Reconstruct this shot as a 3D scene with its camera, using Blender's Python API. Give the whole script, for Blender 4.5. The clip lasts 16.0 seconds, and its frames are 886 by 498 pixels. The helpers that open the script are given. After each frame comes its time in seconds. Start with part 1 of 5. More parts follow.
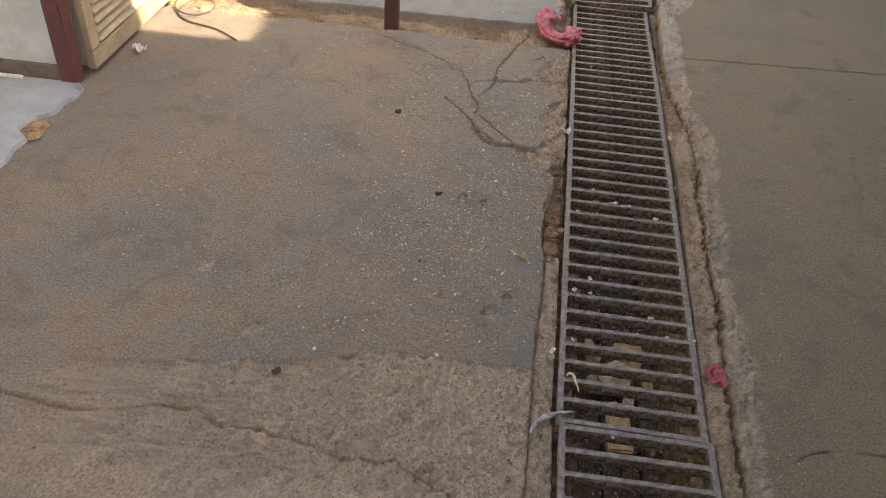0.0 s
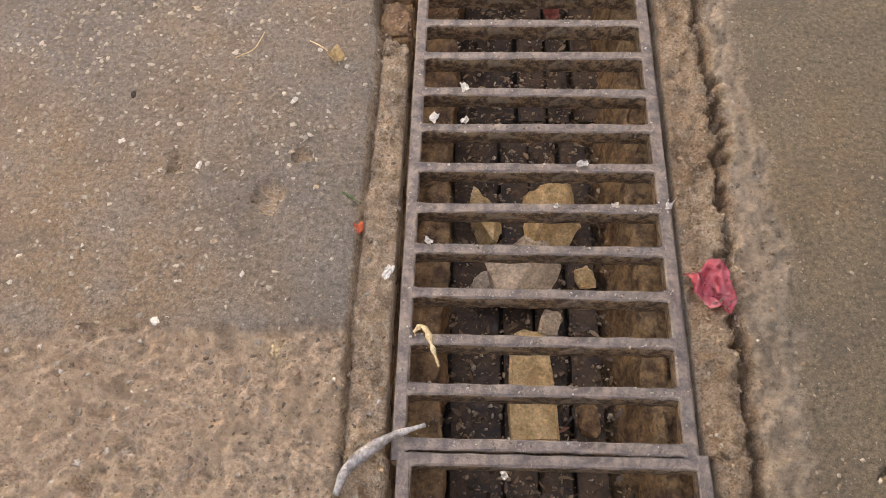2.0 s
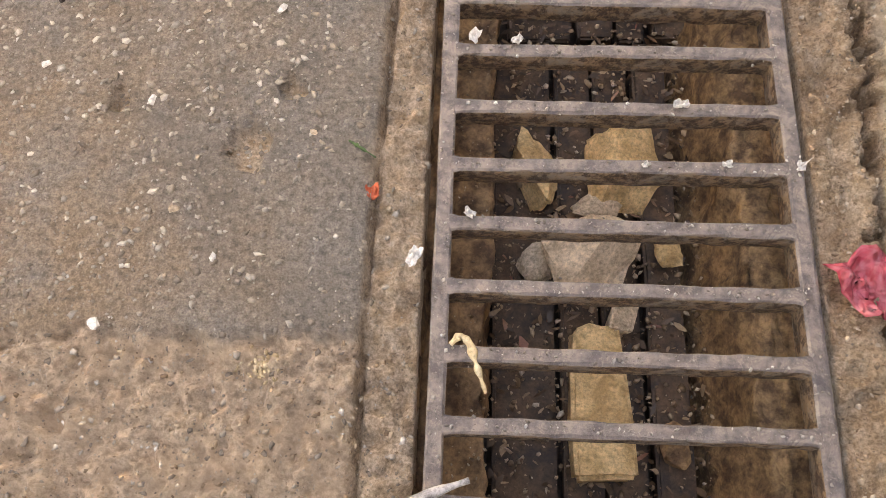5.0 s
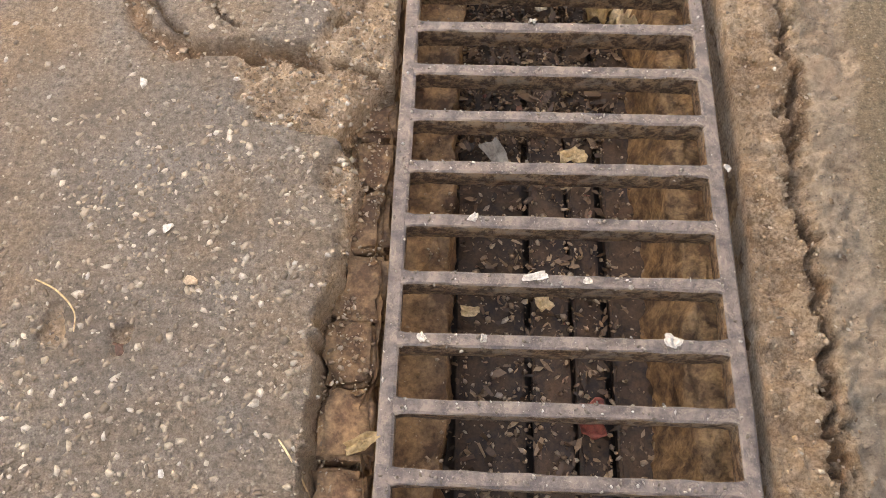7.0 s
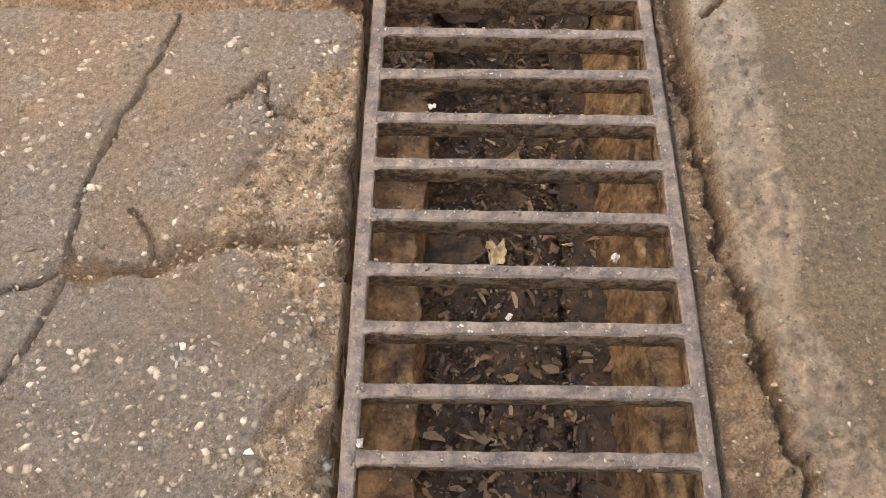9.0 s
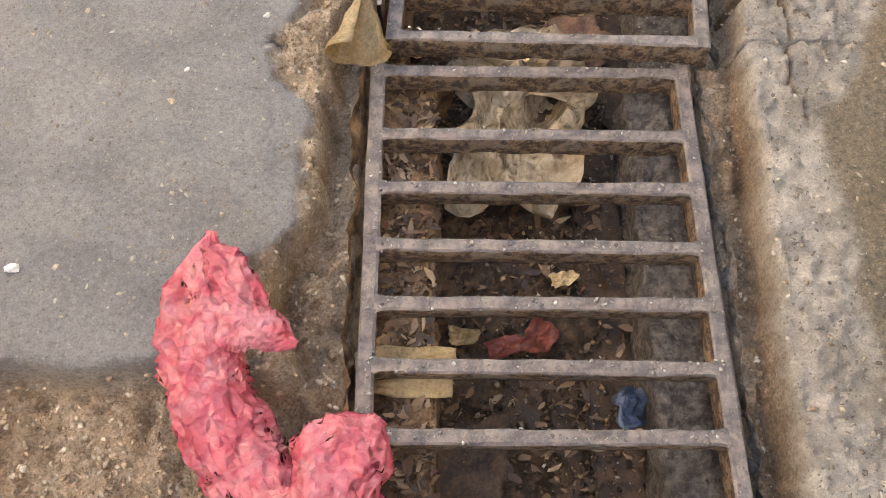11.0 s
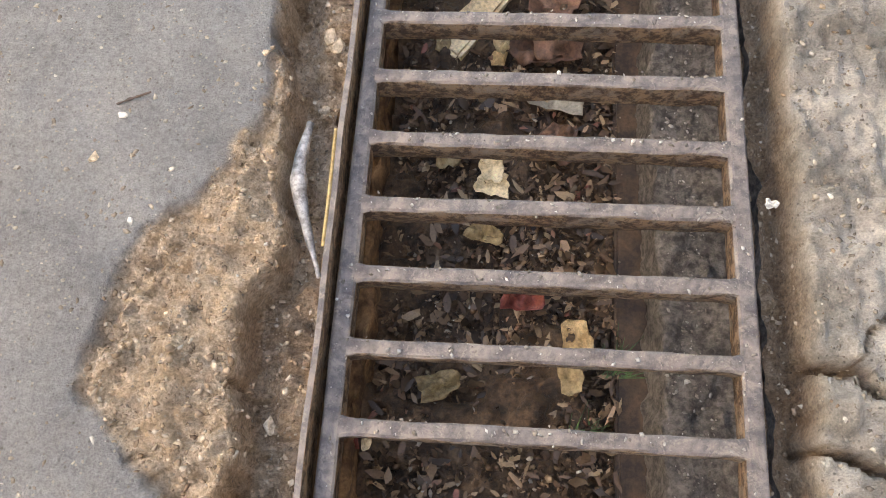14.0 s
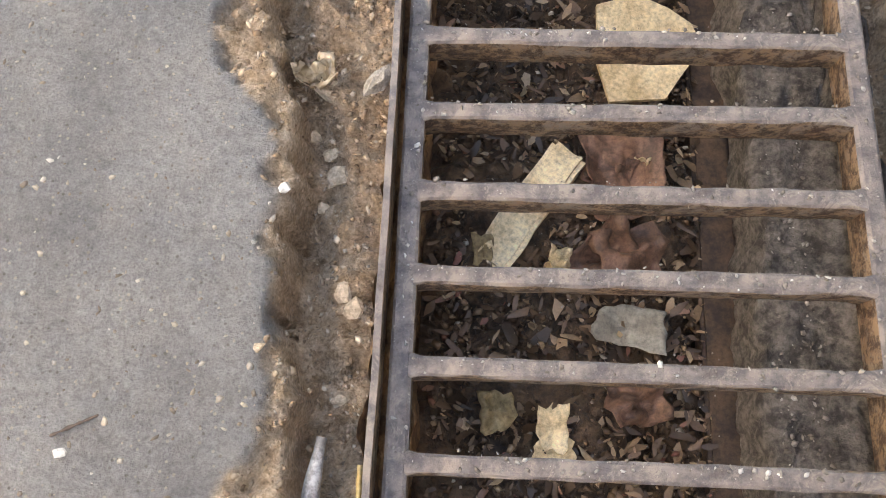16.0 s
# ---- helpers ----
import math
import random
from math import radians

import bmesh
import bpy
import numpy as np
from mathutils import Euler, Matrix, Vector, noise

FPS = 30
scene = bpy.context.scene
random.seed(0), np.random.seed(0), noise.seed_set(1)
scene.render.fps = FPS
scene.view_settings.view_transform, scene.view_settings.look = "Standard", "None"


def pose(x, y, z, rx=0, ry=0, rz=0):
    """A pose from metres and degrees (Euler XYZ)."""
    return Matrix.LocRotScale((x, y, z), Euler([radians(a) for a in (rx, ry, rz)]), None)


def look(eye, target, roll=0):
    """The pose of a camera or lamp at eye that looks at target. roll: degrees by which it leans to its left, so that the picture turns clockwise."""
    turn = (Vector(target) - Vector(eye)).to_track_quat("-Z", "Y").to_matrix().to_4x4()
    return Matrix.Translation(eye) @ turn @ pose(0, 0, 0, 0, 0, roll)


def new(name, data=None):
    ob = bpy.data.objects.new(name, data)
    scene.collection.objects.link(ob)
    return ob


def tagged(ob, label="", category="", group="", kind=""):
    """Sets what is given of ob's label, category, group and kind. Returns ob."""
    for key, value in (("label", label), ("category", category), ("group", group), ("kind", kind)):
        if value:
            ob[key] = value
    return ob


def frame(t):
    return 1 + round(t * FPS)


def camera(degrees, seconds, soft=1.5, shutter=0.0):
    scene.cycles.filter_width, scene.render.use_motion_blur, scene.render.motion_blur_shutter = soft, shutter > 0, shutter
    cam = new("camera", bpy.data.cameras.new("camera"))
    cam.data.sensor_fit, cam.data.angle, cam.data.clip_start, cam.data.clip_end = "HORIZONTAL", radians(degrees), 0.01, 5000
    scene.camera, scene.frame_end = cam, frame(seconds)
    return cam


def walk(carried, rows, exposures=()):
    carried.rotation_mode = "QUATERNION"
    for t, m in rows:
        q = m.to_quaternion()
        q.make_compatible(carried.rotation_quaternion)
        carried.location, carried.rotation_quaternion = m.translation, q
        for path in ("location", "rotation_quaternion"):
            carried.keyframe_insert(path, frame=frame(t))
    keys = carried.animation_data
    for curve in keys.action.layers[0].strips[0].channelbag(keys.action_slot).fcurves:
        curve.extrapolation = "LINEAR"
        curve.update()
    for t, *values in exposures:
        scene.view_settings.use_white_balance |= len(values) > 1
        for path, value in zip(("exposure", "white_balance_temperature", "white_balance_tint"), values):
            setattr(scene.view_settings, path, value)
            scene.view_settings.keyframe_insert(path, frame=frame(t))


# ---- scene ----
cam = camera(57.2, 16.0, soft=0.6)
PATH = [
    (0, (-0.228, -1.506, 1.774), (-0.37, 0.049, 0.524), 3.8),
    (0.5, (-0.104, -1.143, 1.704), (-0.187, 0.29, 0.311), 2.7),
    (1, (-0.113, -0.73, 1.521), (-0.172, 0.594, 0.023), 2.8),
    (1.5, (-0.035, -0.488, 1.343), (-0.053, 0.637, -0.31), 2.6),
    (2, (0.09, -0.274, 1.116), (0.024, 0.661, -0.651), -3.3),
    (2.5, (0.088, -0.193, 1.057), (0.03, 0.65, -0.755), -4.2),
    (3, (0.073, -0.17, 1.024), (0.023, 0.642, -0.803), -3.4),
    (3.2, (0.063, -0.157, 0.977), (-0.007, 0.623, -0.863), -3.5),
    (5.3, (0.024, 0.032, 0.847), (-0.032, 0.74, -1.022), -3.3),
    (5.5, (0.027, 0.1, 0.915), (-0.016, 0.932, -0.904), -1.8),
    (6, (0.074, 0.386, 1.011), (0.076, 1.34, -0.747), 2.1),
    (6.5, (0.109, 0.576, 0.959), (0.086, 1.546, -0.79), 0.5),
    (7, (0.083, 0.717, 0.903), (0.039, 1.559, -0.91), -1.7),
    (7.5, (0.052, 0.932, 0.912), (0.028, 1.698, -0.935), -1.9),
    (8, (0.046, 1.174, 0.935), (0.041, 1.977, -0.897), -0.5),
    (8.5, (0.103, 1.403, 0.907), (0.104, 2.261, -0.9), 0.3),
    (8.7, (0.116, 1.475, 0.915), (0.118, 2.378, -0.869), 0.4),
    (10.8, (0.083, 2.43, 0.854), (0.102, 3.238, -0.975), 0.5),
    (11, (0.1, 2.492, 0.854), (0.119, 3.293, -0.979), 1.0),
    (11.5, (0.125, 2.606, 0.864), (0.14, 3.419, -0.964), 1.5),
    (12, (0.12, 2.763, 0.848), (0.139, 3.57, -0.982), 1.8),
    (12.5, (0.089, 2.981, 0.871), (0.101, 3.798, -0.954), 1.3),
    (13, (0.111, 3.181, 0.847), (0.115, 4.042, -0.958), -0.8),
    (13.5, (0.174, 3.478, 0.819), (0.182, 4.165, -1.059), 0.0),
    (14, (0.203, 3.634, 0.78), (0.191, 4.319, -1.099), -1.6),
    (14.5, (0.186, 3.749, 0.745), (0.169, 4.456, -1.127), -2.2),
    (15, (0.155, 3.838, 0.669), (0.135, 4.51, -1.214), -2.8),
    (15.5, (0.135, 3.929, 0.656), (0.121, 4.538, -1.249), -2.7),
    (16, (0.138, 4.029, 0.654), (0.185, 4.627, -1.254), 2.6),
]
walk(cam, [(t, look(eye, target, roll)) for t, eye, target, roll in PATH],
     exposures=[(0, 2.22, 8600, 16), (0.5, 2.63, 8900, 17), (1.5, 3.05, 9800, 21), (2.5, 3.25, 10500, 24), (5.5, 3.38, 10200, 21), (8.7, 3.22, 9700, 19),
                (10.8, 3.1, 8800, 16), (12.5, 3.2, 8100, 14), (16, 3.22, 8100, 14)])

# ---- light ----
SUN_EL, SUN_AZ = radians(35), math.atan2(4.71, -1.17)   # azimuth from +y towards +x
world = bpy.data.worlds.new("world")
scene.world = world
world.use_nodes = True
wn = world.node_tree.nodes
sky = wn.new("ShaderNodeTexSky")
sky.sky_type, sky.sun_disc = "NISHITA", False
sky.sun_elevation, sky.sun_rotation = SUN_EL, SUN_AZ
sky.air_density, sky.dust_density = 1.0, 3.0
wn["Background"].inputs["Strength"].default_value = 0.15
world.node_tree.links.new(sky.outputs[0], wn["Background"].inputs["Color"])
sun = new("sun", bpy.data.lights.new("sun", "SUN"))
sun.data.energy, sun.data.angle, sun.data.color = 4.0, radians(0.6), (1.0, 0.93, 0.82)
sun_from = Vector((math.sin(SUN_AZ) * math.cos(SUN_EL), math.cos(SUN_AZ) * math.cos(SUN_EL), math.sin(SUN_EL)))
sun.matrix_world = look(sun_from * 30, (0, 0, 0))


# ---- materials ----
def mat(name, build):
    m = bpy.data.materials.new(name)
    m.use_nodes = True
    nt = m.node_tree
    b = nt.nodes["Principled BSDF"]
    build(nt, b)
    return m


def node(nt, kind, **values):
    n = nt.nodes.new(kind)
    for k, v in values.items():
        n.inputs[k.replace("_", " ")].default_value = v
    return n


def noise_tex(nt, scale, detail=6.0, rough=0.6, coord=None, distortion=0.0):
    n = node(nt, "ShaderNodeTexNoise", Scale=scale, Detail=detail, Roughness=rough, Distortion=distortion)
    nt.links.new(coord or coords(nt), n.inputs["Vector"])
    return n.outputs["Fac"]


def coords(nt):
    return nt.nodes.new("ShaderNodeTexCoord").outputs["Object"]


def ramp(nt, fac, *stops):
    r = nt.nodes.new("ShaderNodeValToRGB")
    e = r.color_ramp.elements
    while len(e) < len(stops):
        e.new(0.5)
    for el, (p, c) in zip(e, stops):
        el.position = p
        el.color = (c, c, c, 1) if isinstance(c, (int, float)) else (*c, 1)
    nt.links.new(fac, r.inputs["Fac"])
    return r.outputs["Color"]


def mix(nt, fac, a, b, kind="MIX"):
    m = nt.nodes.new("ShaderNodeMix")
    m.data_type, m.blend_type = "RGBA", kind
    for i, v in ((0, fac), (6, a), (7, b)):
        if isinstance(v, (int, float)):
            m.inputs[i].default_value = v if i == 0 else (v, v, v, 1)
        elif isinstance(v, tuple):
            m.inputs[i].default_value = (*v, 1)
        else:
            nt.links.new(v, m.inputs[i])
    return m.outputs[2]


def bump(nt, b, height, strength=0.5, distance=0.004, under=None):
    n = nt.nodes.new("ShaderNodeBump")
    n.inputs["Strength"].default_value, n.inputs["Distance"].default_value = strength, distance
    nt.links.new(height, n.inputs["Height"])
    if under:
        nt.links.new(under, n.inputs["Normal"])
    nt.links.new(n.outputs["Normal"], b.inputs["Normal"])
    return n.outputs["Normal"]


def attr(nt, name):
    a = nt.nodes.new("ShaderNodeAttribute")
    a.attribute_name = name
    return a.outputs["Fac"]


def build_ground(nt, b, cool, warm, grey, far_a, far_b):
    """Worn concrete with sandy eroded parts; point attributes say where earth, damp ground, far slab and painted
    crevice shade lie.
    """
    big = noise_tex(nt, 1.7, 5, 0.6)
    mid = noise_tex(nt, 9.0, 8, 0.65)
    fine = noise_tex(nt, 120.0, 8, 0.7)
    grain = noise_tex(nt, 420.0, 4, 0.7)
    slab = mix(nt, ramp(nt, big, (0.40, 0.0), (0.60, 1.0)), grey, warm)
    slab = mix(nt, ramp(nt, mid, (0.42, 0.0), (0.68, 0.75)), slab, cool)
    slab = mix(nt, ramp(nt, mid, (0.30, 0.6), (0.46, 0.0)), slab, tuple(c * 0.62 for c in grey))
    slab = mix(nt, 0.9, slab, ramp(nt, fine, (0.35, 0.5), (0.5, 1.0), (0.65, 1.42)), "MULTIPLY")
    slab = mix(nt, 0.7, slab, ramp(nt, grain, (0.36, 0.6), (0.5, 1.0), (0.64, 1.35)), "MULTIPLY")
    stain = noise_tex(nt, 4.0, 7, 0.7, distortion=0.6)
    slab = mix(nt, ramp(nt, stain, (0.34, 0.55), (0.48, 0.0)), slab, (0.12, 0.105, 0.09))
    far_slab = mix(nt, ramp(nt, mid, (0.34, 0.0), (0.58, 1.0)), far_a, far_b)
    far_slab = mix(nt, 0.75, far_slab, ramp(nt, fine, (0.30, 0.62), (0.5, 1.0), (0.70, 1.3)), "MULTIPLY")
    far_slab = mix(nt, 0.9, far_slab, ramp(nt, stain, (0.32, 0.74), (0.5, 1.0), (0.66, 1.16)), "MULTIPLY")
    far_slab = mix(nt, 0.6, far_slab, ramp(nt, grain, (0.34, 0.6), (0.5, 1.0), (0.66, 1.35)), "MULTIPLY")
    slab = mix(nt, attr(nt, "far"), slab, far_slab)
    earth = mix(nt, ramp(nt, noise_tex(nt, 14, 8, 0.7), (0.38, 0.0), (0.64, 1.0)), (0.29, 0.20, 0.122), (0.56, 0.415, 0.27))
    earth = mix(nt, ramp(nt, noise_tex(nt, 60, 8, 0.7), (0.42, 0.0), (0.66, 0.9)), earth, (0.63, 0.515, 0.39))
    earth = mix(nt, 0.9, earth, ramp(nt, noise_tex(nt, 240, 5, 0.7), (0.34, 0.58), (0.50, 1.0), (0.66, 1.35)), "MULTIPLY")
    worn = mix(nt, ramp(nt, fine, (0.38, 0.0), (0.62, 1.0)), (0.34, 0.245, 0.168), (0.76, 0.60, 0.435))
    worn = mix(nt, ramp(nt, mid, (0.45, 0.0), (0.6, 0.6)), worn, (0.50, 0.37, 0.25))
    base = mix(nt, attr(nt, "worn"), slab, worn)
    base = mix(nt, attr(nt, "earth"), base, earth)
    cells = node(nt, "ShaderNodeTexVoronoi", Scale=170.0)
    nt.links.new(coords(nt), cells.inputs["Vector"])
    dots = ramp(nt, cells.outputs["Distance"], (0.16, 1.0), (0.30, 0.0))
    some = nt.nodes.new("ShaderNodeSeparateColor")
    nt.links.new(cells.outputs["Color"], some.inputs[0])
    pale = mix(nt, 1.0, dots, ramp(nt, some.outputs[0], (0.70, 0.0), (0.76, 0.7)), "MULTIPLY")
    dark = mix(nt, 1.0, dots, ramp(nt, some.outputs[1], (0.76, 0.0), (0.80, 0.6)), "MULTIPLY")
    base = mix(nt, pale, base, (0.42, 0.375, 0.30))
    base = mix(nt, dark, base, (0.09, 0.075, 0.06))
    # darkens damp ground and paints shade into cracks, groove and edge foot
    dirt = ramp(nt, attr(nt, "damp_shade"), (0.0, 1.0), (1.0, (0.40, 0.31, 0.235)))
    base = mix(nt, 1.0, base, dirt, "MULTIPLY")
    nt.links.new(base, b.inputs["Base Color"])
    rough = ramp(nt, mid, (0.3, 0.50), (0.7, 0.78))
    nt.links.new(mix(nt, attr(nt, "far"), rough, ramp(nt, mid, (0.3, 0.44), (0.7, 0.62))), b.inputs["Roughness"])
    b.inputs["Specular IOR Level"].default_value = 0.42
    h = mix(nt, 0.5, fine, grain)
    bump(nt, b, h, 1.0, 0.010)


GROUND_L = mat("worn_concrete", lambda nt, b: build_ground(nt, b, (0.235, 0.225, 0.205), (0.30, 0.215, 0.14), (0.215, 0.19, 0.16), (0.205, 0.202, 0.20), (0.275, 0.268, 0.258)))
GROUND_R = mat("brown_concrete", lambda nt, b: build_ground(nt, b, (0.235, 0.195, 0.14), (0.25, 0.185, 0.115), (0.215, 0.175, 0.12), (0.27, 0.235, 0.19), (0.58, 0.525, 0.445)))


def build_iron(nt, b):
    m = noise_tex(nt, 40, 8, 0.7)
    f = noise_tex(nt, 260, 6, 0.7)
    c = mix(nt, ramp(nt, m, (0.42, 0.0), (0.60, 1.0)), (0.125, 0.11, 0.108), (0.27, 0.23, 0.205))
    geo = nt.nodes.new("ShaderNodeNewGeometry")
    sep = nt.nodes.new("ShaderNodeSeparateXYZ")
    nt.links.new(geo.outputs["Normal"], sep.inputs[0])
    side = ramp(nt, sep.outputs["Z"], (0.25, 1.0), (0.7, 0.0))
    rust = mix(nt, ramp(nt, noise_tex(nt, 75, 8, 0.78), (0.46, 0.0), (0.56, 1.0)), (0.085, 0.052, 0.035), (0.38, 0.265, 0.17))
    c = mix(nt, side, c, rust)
    crust = noise_tex(nt, 42, 9, 0.8, distortion=0.5)
    c = mix(nt, ramp(nt, crust, (0.52, 0.0), (0.60, 0.75)), c, (0.34, 0.29, 0.24))
    c = mix(nt, ramp(nt, crust, (0.36, 0.6), (0.45, 0.0)), c, (0.075, 0.058, 0.048))
    c = mix(nt, ramp(nt, f, (0.60, 0.0), (0.72, 0.8)), c, (0.42, 0.37, 0.32))
    nt.links.new(c, b.inputs["Base Color"])
    b.inputs["Metallic"].default_value = 0.35
    nt.links.new(ramp(nt, m, (0.3, 0.42), (0.7, 0.7)), b.inputs["Roughness"])
    bump(nt, b, mix(nt, 0.5, crust, f), 0.8, 0.004)


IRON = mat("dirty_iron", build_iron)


def simple(name, dark, light, scale=30, rough=(0.7, 0.95), fine=200, strength=0.5, dist=0.003, metal=0.0):
    def build(nt, b):
        m = noise_tex(nt, scale, 8, 0.68)
        f = noise_tex(nt, fine, 6, 0.7)
        c = mix(nt, ramp(nt, m, (0.40, 0.0), (0.61, 1.0)), dark, light)
        c = mix(nt, 0.8, c, ramp(nt, f, (0.32, 0.5), (0.52, 1.0), (0.72, 1.35)), "MULTIPLY")
        info = nt.nodes.new("ShaderNodeObjectInfo")
        c = mix(nt, 0.5, c, ramp(nt, info.outputs["Random"], (0.0, 0.7), (1.0, 1.2)), "MULTIPLY")
        nt.links.new(c, b.inputs["Base Color"])
        nt.links.new(ramp(nt, m, (0.3, rough[0]), (0.7, rough[1])), b.inputs["Roughness"])
        b.inputs["Metallic"].default_value = metal
        bump(nt, b, mix(nt, 0.5, m, f), strength, dist)
    return mat(name, build)


SANDSTONE = simple("sandy_brick", (0.13, 0.076, 0.042), (0.44, 0.29, 0.155), 38, fine=160, strength=0.8, dist=0.008)
LEDGE = simple("brown_ledge", (0.12, 0.066, 0.036), (0.42, 0.265, 0.14), 26, strength=0.8, fine=150, dist=0.006)
GREY_LEDGE = simple("grey_crumbling_ledge", (0.075, 0.066, 0.058), (0.25, 0.222, 0.195), 70, fine=190, strength=1.0, dist=0.008)
MUD = simple("dark_mud", (0.015, 0.010, 0.007), (0.05, 0.035, 0.023), 18, (0.35, 0.9), dist=0.006)
PLANK = simple("wet_plank", (0.035, 0.021, 0.014), (0.13, 0.082, 0.05), 26, (0.5, 0.85), dist=0.003)
PALE_STONE = simple("pale_rubble", (0.50, 0.385, 0.26), (0.84, 0.69, 0.51), 26, strength=0.9, dist=0.008)
YELLOW_STONE = simple("yellow_rubble", (0.54, 0.35, 0.16), (0.88, 0.65, 0.35), 30, strength=0.9, dist=0.007)
WHITE_PAINT = simple("white_wall_paint", (0.52, 0.50, 0.46), (0.66, 0.64, 0.60), 6, (0.5, 0.7), dist=0.001)
RED_PAINT = simple("dark_red_paint", (0.11, 0.035, 0.035), (0.17, 0.06, 0.055), 10, (0.4, 0.6), dist=0.001)
BEIGE_METAL = simple("beige_painted_metal", (0.34, 0.27, 0.18), (0.46, 0.38, 0.27), 8, (0.45, 0.65), dist=0.001)
ROOF_MAT = simple("grey_roof_sheet", (0.4, 0.4, 0.38), (0.55, 0.54, 0.52), 3, (0.5, 0.7))
BLUE_TILE = simple("pale_blue_floor_paint", (0.27, 0.30, 0.33), (0.38, 0.41, 0.43), 5, (0.25, 0.45), dist=0.0008)
WALL_PLASTER = simple("plain_plaster", (0.5, 0.48, 0.44), (0.62, 0.6, 0.55), 2)


# ---- helpers of this scene ----
def part(name, bm, material, parent=None, label="", smooth=False):
    me = bpy.data.meshes.new(name)
    bm.to_mesh(me)
    bm.free()
    me.materials.append(material)
    if smooth:
        me.polygons.foreach_set("use_smooth", [True] * len(me.polygons))
    ob = new(name, me)
    ob.parent = parent
    if label:
        tagged(ob, label)
    return ob


def box(bm, x0, x1, y0, y1, z0, z1, bevel=0.0):
    r = bmesh.ops.create_cube(bm, size=1.0)
    for v in r["verts"]:
        v.co = Vector(((x0 + x1) / 2 + v.co.x * (x1 - x0), (y0 + y1) / 2 + v.co.y * (y1 - y0), (z0 + z1) / 2 + v.co.z * (z1 - z0)))
    if bevel:
        es = list({e for v in r["verts"] for e in v.link_edges})
        bmesh.ops.bevel(bm, geom=es, offset=bevel, segments=2, affect="EDGES")
    return bm


def hash2(ix, iy, seed):
    with np.errstate(over="ignore"):
        h = (ix.astype(np.int64) * 374761393 + iy.astype(np.int64) * 668265263 + seed * 1442695041) & 0x7FFFFFFF
        h = ((h ^ (h >> 13)) * 1274126177) & 0x7FFFFFFF
        h = h ^ (h >> 16)
    return (h & 0xFFFF) / 65535.0


def vnoise(x, y, seed=0):
    ix, iy = np.floor(x), np.floor(y)
    fx, fy = x - ix, y - iy
    fx, fy = fx * fx * (3 - 2 * fx), fy * fy * (3 - 2 * fy)
    a, b = hash2(ix, iy, seed), hash2(ix + 1, iy, seed)
    c, d = hash2(ix, iy + 1, seed), hash2(ix + 1, iy + 1, seed)
    return (a * (1 - fx) + b * fx) * (1 - fy) + (c * (1 - fx) + d * fx) * fy - 0.5


def fbm(x, y, scale, octaves=4, seed=0):
    total, amp = 0.0, 1.0
    for k in range(octaves):
        total = total + amp * vnoise(x * scale + 17.3 * k, y * scale - 9.1 * k, seed + k)
        scale, amp = scale * 2.03, amp * 0.5
    return total


def step(a, b, v):
    t = np.clip((v - a) / (b - a), 0, 1)
    return t * t * (3 - 2 * t)


def line_dist(x, y, pts):
    d = np.full(np.shape(x), 9.0)
    for (x0, y0), (x1, y1) in zip(pts, pts[1:]):
        dx, dy = x1 - x0, y1 - y0
        t = np.clip(((x - x0) * dx + (y - y0) * dy) / (dx * dx + dy * dy), 0, 1)
        d = np.minimum(d, np.hypot(x - x0 - t * dx, y - y0 - t * dy))
    return d


def sheet(name, xs, ys, height, material, skirt=None):
    """A height sheet over rows ys; xs(y) may differ by row. height(X, Y) gives z. skirt: the column folded down as the edge's face."""
    X = np.stack([xs(y) for y in ys])
    Y = np.repeat(np.asarray(ys)[:, None], X.shape[1], 1)
    Z, masks = height(X, Y)
    if skirt is not None:
        Z[:, skirt] = -0.095
    n, m = X.shape
    co = np.stack([X, Y, Z], -1).reshape(-1, 3)
    i = (np.arange(n - 1)[:, None] * m + np.arange(m - 1)[None, :]).ravel()
    faces = np.stack([i, i + 1, i + m + 1, i + m], -1)
    me = bpy.data.meshes.new(name)
    me.vertices.add(len(co))
    me.vertices.foreach_set("co", co.ravel())
    me.loops.add(faces.size)
    me.loops.foreach_set("vertex_index", faces.ravel())
    me.polygons.add(len(faces))
    me.polygons.foreach_set("loop_start", np.arange(len(faces)) * 4)
    me.polygons.foreach_set("use_smooth", np.ones(len(faces), bool))
    me.update(calc_edges=True)
    for key, v in masks.items():
        me.attributes.new(key, "FLOAT", "POINT").data.foreach_set("value", v.ravel().astype(np.float32))
    me.materials.append(material)
    return new(name, me)


# ---- the drain's line ----
PITCH = 0.0785


def rail_l(y):
    """Outer edge of the rails on the side of the building, along the drain."""
    return np.where(y < 3.16, -0.017 + 0.0105 * y, 0.035 + 0.0745 * (y - 3.19)) + np.where(y < 0.002, 0.008, 0.0)


def rail_r(y):
    return np.where(y < 3.16, 0.404 + 0.0105 * y, 0.461 + 0.0745 * (y - 3.19)) + np.where(y < 0.002, 0.013, 0.0)


def curve(pairs):
    ys, xs = zip(*pairs)
    return lambda y: np.interp(y, ys, xs)


